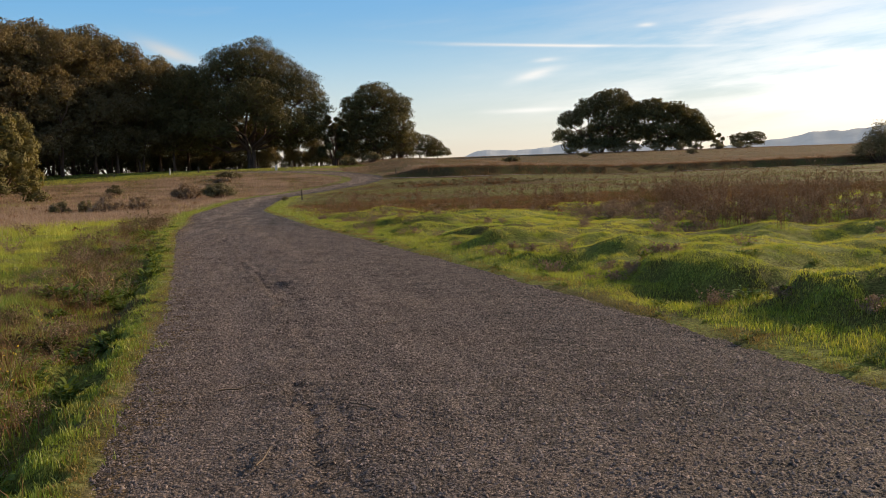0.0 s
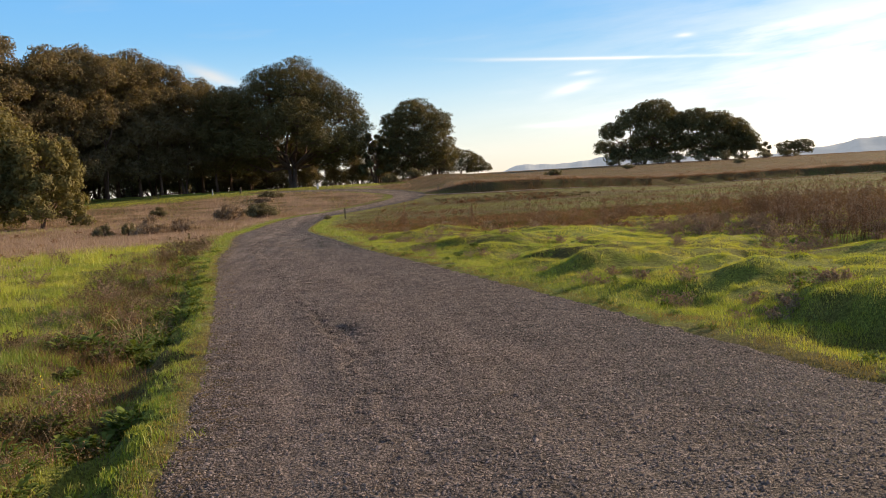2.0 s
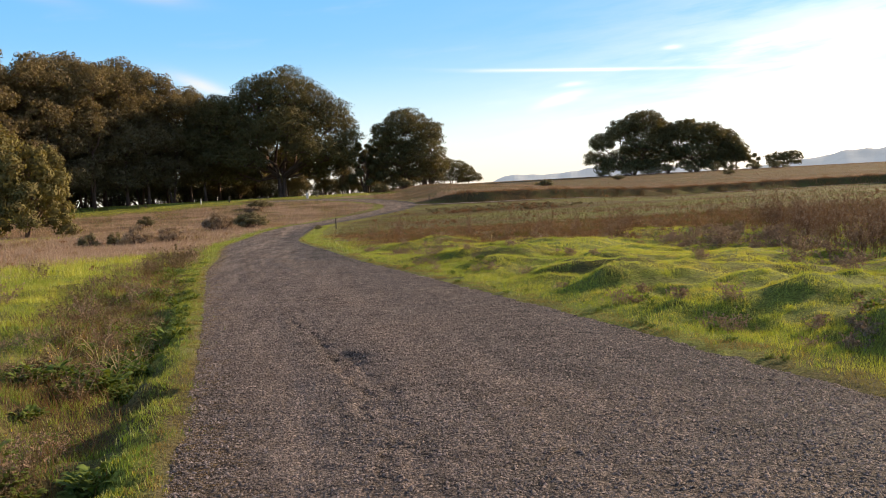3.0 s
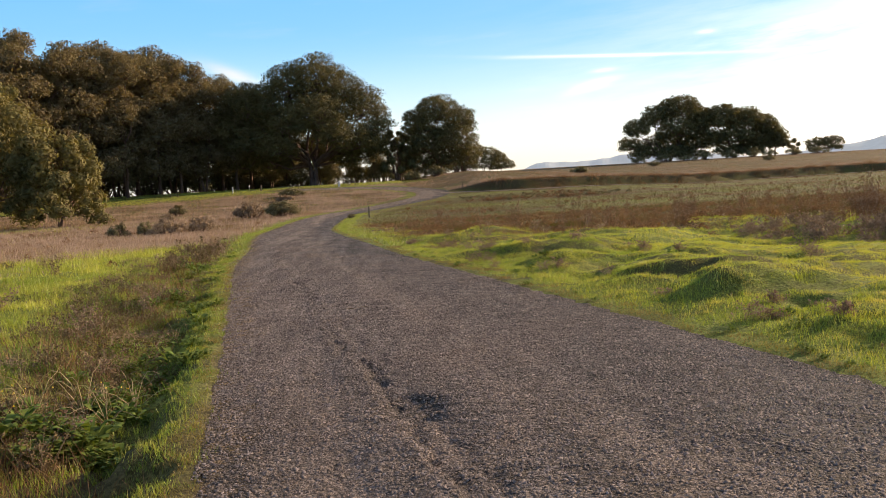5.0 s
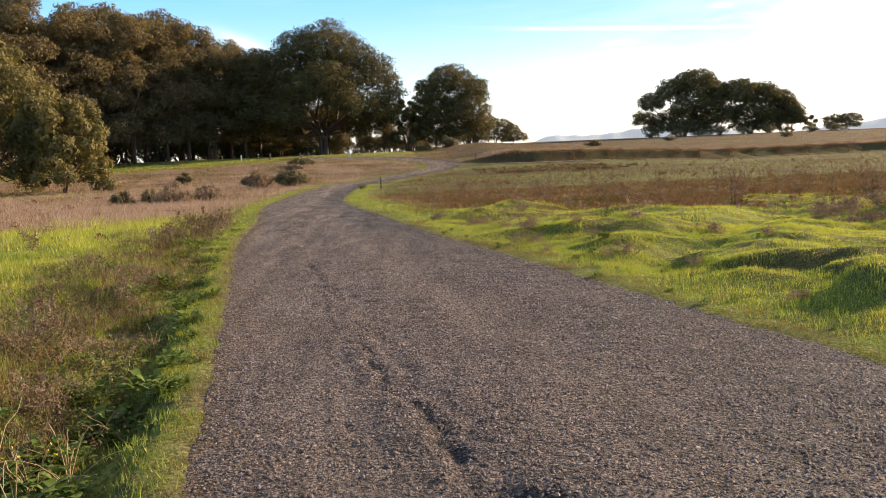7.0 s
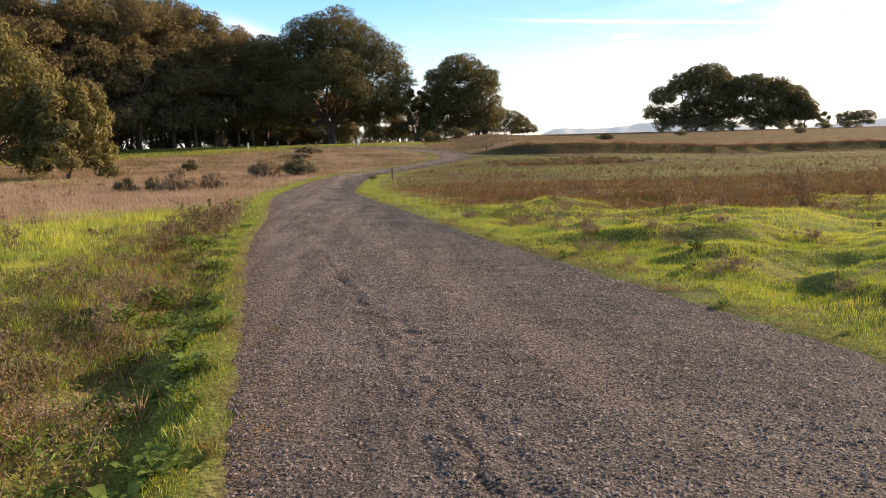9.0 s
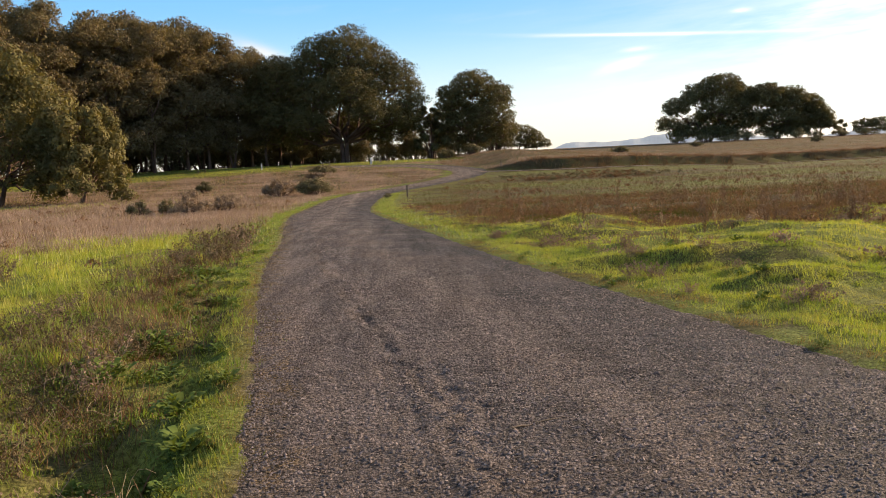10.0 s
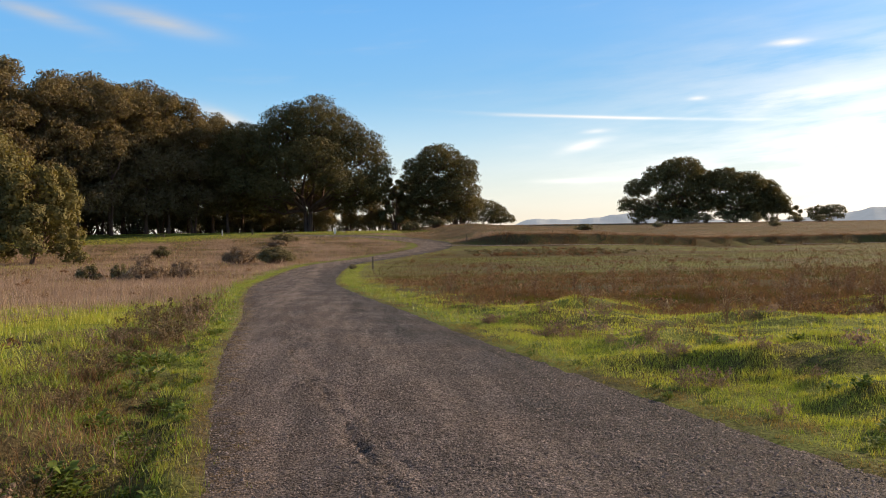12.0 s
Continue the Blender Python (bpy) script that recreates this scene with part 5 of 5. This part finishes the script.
def spread_left(rng, n, y0, y1, g0, g1):
    y = y0 + (y1 - y0) * rng.rand(n) ** 1.2
    return np.stack([left_edge(y) - rng.uniform(g0, g1, n), y, rng.uniform(0.7, 1.3, n)], 1)


def patchy(spots):
    return spots[ripple(spots[:, 0], spots[:, 1], 2.2, 81) > -0.1]


def spread_right(rng, n, y0, y1, g0, g1):
    y = y0 + (y1 - y0) * rng.rand(n) ** 1.2
    return np.stack([right_edge(y) + rng.uniform(g0, g1, n), y, rng.uniform(0.7, 1.3, n)], 1)


rng = np.random.RandomState(77)
brown_weeds = [dead_weed(120 + i, 0.26 + 0.03 * i, 0.26, 11, RUST if i == 3 else WITHER, "withered grey-brown weed in the roadside strip") for i in range(5)]
plant(brown_weeds, np.vstack([patchy(spread_left(rng, 190, 2.5, 38, 0.95, 2.2)) * (1, 1, 0.75), spread_left(rng, 12, 3.5, 9, 0.9, 1.9) * (1, 1, 0.8), spread_left(rng, 14, 8, 36, 2.7, 7.0) * (1, 1, 0.8),
                              [(-4.6, 28.8, 1.7), (-4.3, 29.6, 1.6), (-4.9, 29.4, 1.7), (-5.1, 34.4, 1.8), (-4.5, 28.0, 1.4)]]), rng, "withered weeds left of the road")
mats = [weed_mat(170 + i, 0.42 + 0.08 * (i % 3), 0.17 + 0.03 * (i % 2), "tangled low mat of grey-brown twigs and leaves") for i in range(5)]
plant(mats, np.vstack([[(-3.25, 14.8, 1.5), (-2.95, 14.3, 1.2), (-3.6, 15.3, 1.3), (-3.1, 15.6, 1.2), (-2.75, 13.5, 1.0), (-3.4, 17.6, 1.3), (-3.3, 20.2, 1.2)],
                       patchy(spread_left(rng, 80, 2.5, 34, 1.0, 2.2)) * (1, 1, 0.85), spread_left(rng, 16, 3.5, 9, 0.7, 1.9) * (1, 1, 0.9), spread_left(rng, 15, 9, 36, 2.5, 8.0) * (1, 1, 0.8)]), rng, "tangled weed mats")
rusty = [dead_weed(130 + i, 0.18 + 0.04 * i, 0.24, 12, RUST, "low reddish-brown weed in the green grass") for i in range(3)]
plant(rusty, np.vstack([spread_right(rng, 60, 4, 32, 0.6, 2.2) * (1, 1, 0.7), spread_right(rng, 40, 8, 36, 2.2, 11) * (1, 1, 0.8), np.stack([rng.uniform(8.6, 16.5, 76), rng.uniform(15, 27, 76), rng.uniform(1.0, 1.9, 76)], 1)]), rng, "withered weeds right of the road")
leafy = [leafy_weed(140 + i, 0.07 + 0.01 * i, 64, "dark green broad-leaved weed at the road edge") for i in range(4)]
plant(leafy, np.vstack([spread_left(rng, 50, 2.5, 30, 0.5, 1.4), patchy(spread_left(rng, 170, 3, 26, 0.42, 1.3)) * (1, 1, 1.1), spread_right(rng, 40, 4, 26, 0.7, 5), spread_left(rng, 30, 13, 30, 0.16, 0.4) * (1, 1, 0.65), spread_right(rng, 36, 4, 26, 0.1, 0.6) * (1, 1, 0.5),
                        [(-2.55, 12.2, 1.9), (-2.8, 12.5, 2.0), (-2.95, 11.9, 1.9), (-2.5, 11.7, 1.8), (-3.2, 12.4, 1.8), (-2.75, 11.5, 1.8), (-3.15, 11.6, 1.7), (-2.4, 14.2, 1.5), (-2.2, 13.9, 1.4), (-2.3, 14.5, 1.4), (-2.75, 17.2, 1.4), (-2.6, 16.6, 1.3), (-2.85, 12.9, 1.4), (-2.6, 12.6, 1.2), (4.76, 7.94, 1.5)]]), rng, "broad-leaved weeds")
mustard = [leafy_weed(150 + i, 0.17, 12, "straggling green weed with small yellow flowers", True) for i in range(2)]
plant(mustard, [(-2.25, 6.4, 1.2), (-2.5, 6.8, 1.2), (-2.55, 12.5, 0.9), (-3.1, 12.3, 0.9), (-2.35, 7.2, 1.0), (-2.7, 9.5, 0.9)], rng, "yellow-flowered weeds")
arches = [arching_stems(180 + i, 0.42, "pale bare arching stems of a dead weed") for i in range(2)]
plant(arches, [(-2.5, 12.2, 0.9), (-2.75, 12.5, 1.0), (-2.4, 12.6, 0.8), (-3.05, 12.3, 0.9), (-2.8, 16.1, 0.7), (-3.9, 10.4, 0.9), (3.5, 30.1, 1.1), (5.5, 31.4, 0.9), (7.1, 32.0, 1.3), (7.6, 31.8, 1.0)], rng, "arching dead stems")
stalks = [tall_stalk(160 + i, 0.95 + 0.12 * i, "tall brown dead stalk standing in the meadow") for i in range(4)]
k = 125
along = rng.rand(k)
plant(stalks, np.stack([9.4 + 3.0 * along + 5.5 * rng.rand(k) ** 1.5, 16.2 + 10 * along + 0.7 * rng.normal(size=k), rng.uniform(0.5, 1.05, k)], 1).tolist() + (spread_right(rng, 70, 28, 46, 2.5, 26) * (1, 1, 0.75)).tolist(), rng, "dead stalks in the meadow")


# ---------------------------------------------------------------- small things
def box(cx, cy, cz, sx, sy, sz, bevel=0.01):
    bm = bmesh.new()
    bmesh.ops.create_cube(bm, size=1)
    for v in bm.verts:
        v.co = Vector((cx + v.co.x * sx, cy + v.co.y * sy, cz + v.co.z * sz))
    bmesh.ops.bevel(bm, geom=bm.edges[:], offset=bevel, segments=1, affect="EDGES")
    return bm


def bm_part(name, bm, mat, parent, label=""):
    me = bpy.data.meshes.new(name)
    bm.to_mesh(me)
    bm.free()
    me.materials.append(mat)
    return part(name, me, parent, label)


def marker_post(x, y, h, w, label, mat=None):
    root = new("marker_post")
    bm_part("post", box(0, 0, h / 2 - 0.1, w, w, h + 0.2, 0.015), mat or WOOD, root)
    bm_part("cap", box(0, 0, h + 0.012, w * 0.8, w * 0.8, 0.025, 0.008), mat or WOOD, root)
    root.location = (x, y, float(land(x, y)))
    return tagged(root, label, "post")


def picnic_table(x, y, turn):
    root = new("picnic_table")
    for k in range(5):
        bm_part("top_board", box(0, -0.3 + 0.15 * k, 0.75, 1.9, 0.14, 0.045), WOOD, root)
    for s in (-1, 1):
        for k in range(2):
            bm_part("seat_board", box(0, s * (0.65 + 0.14 * k), 0.45, 1.9, 0.13, 0.045), WOOD, root)
        bm_part("crossbar", box(s * 0.65, 0, 0.40, 0.08, 1.5, 0.09), WOOD, root)
        for t in (-1, 1):
            v, f = tube([(s * 0.65, t * 0.7, -0.03), (s * 0.65, t * 0.28, 0.73)], [0.055, 0.05], 6)
            part("leg", mesh_of("table_leg", v, f, WOOD), root)
    root.matrix_basis = Matrix.Translation((x, y, float(land(x, y)))) @ Matrix.Rotation(turn, 4, "Z")
    return tagged(root, "weathered wooden picnic table on the lawn", "picnic table")


marker_post(1.42, 86.7, 1.1, 0.14, "short dark wooden marker post beside the road")
marker_post(18.4, 140.5, 1.1, 0.16, "short dark wooden post at the trail junction")
marker_post(-22.6, 169.6, 1.15, 0.22, "short pale post on the lawn", PALE)
marker_post(-2.0, 167.8, 1.1, 0.4, "squat pale marker beside the great tree", PALE)
marker_post(-17.2, 170, 1.2, 0.25, "short dark wooden post on the lawn")
picnic_table(-33.2, 167.2, 0.3)
picnic_table(-10.5, 168.5, 0.1)
picnic_table(0.5, 171.5, -0.2)
place(shrub(120, 0.9, 0.5, SHRUB, 400, 0.06, "small dark tussock beside the marker post"), -0.35, 88.2)

pole = new("utility_pole")
v, f = tube([(0, 0, -0.5), (0, 0, 4), (0, 0, 8.2)], [0.16, 0.14, 0.11], 8)
part("pole", mesh_of("pole_shaft", v, f, PALE), pole)
bm_part("crossarm", box(0, 0, 7.8, 1.6, 0.1, 0.12), WOOD, pole)
pole.location = (34.6, 231, float(land(34.6, 231)) - 1.8)
tagged(pole, "pale grey utility pole beside the low trees", "utility pole")

for k, (x, y, a, L) in enumerate(((-0.35, 5.9, 0.1, 0.42), (-0.2, 4.4, 1.3, 0.3), (-0.55, 16.4, 0.4, 0.35), (0.4, 5.2, 2.2, 0.25), (0.9, 8.1, 0.5, 0.2))):
    rr = np.random.RandomState(200 + k)
    v, f = twig_piece(rr, (-L / 2, 0, 0), (L / 2, 0, 0), 0.008, 7)
    tw = new("twig", mesh_of("twig", v, f, WOOD))
    tw.matrix_basis = Matrix.Translation((x, y, float(land(x, y)) + 0.06)) @ Matrix.Rotation(a, 4, "Z")
    tagged(tw, "short dark fallen twig on the gravel", "twig", group="twigs on the road")
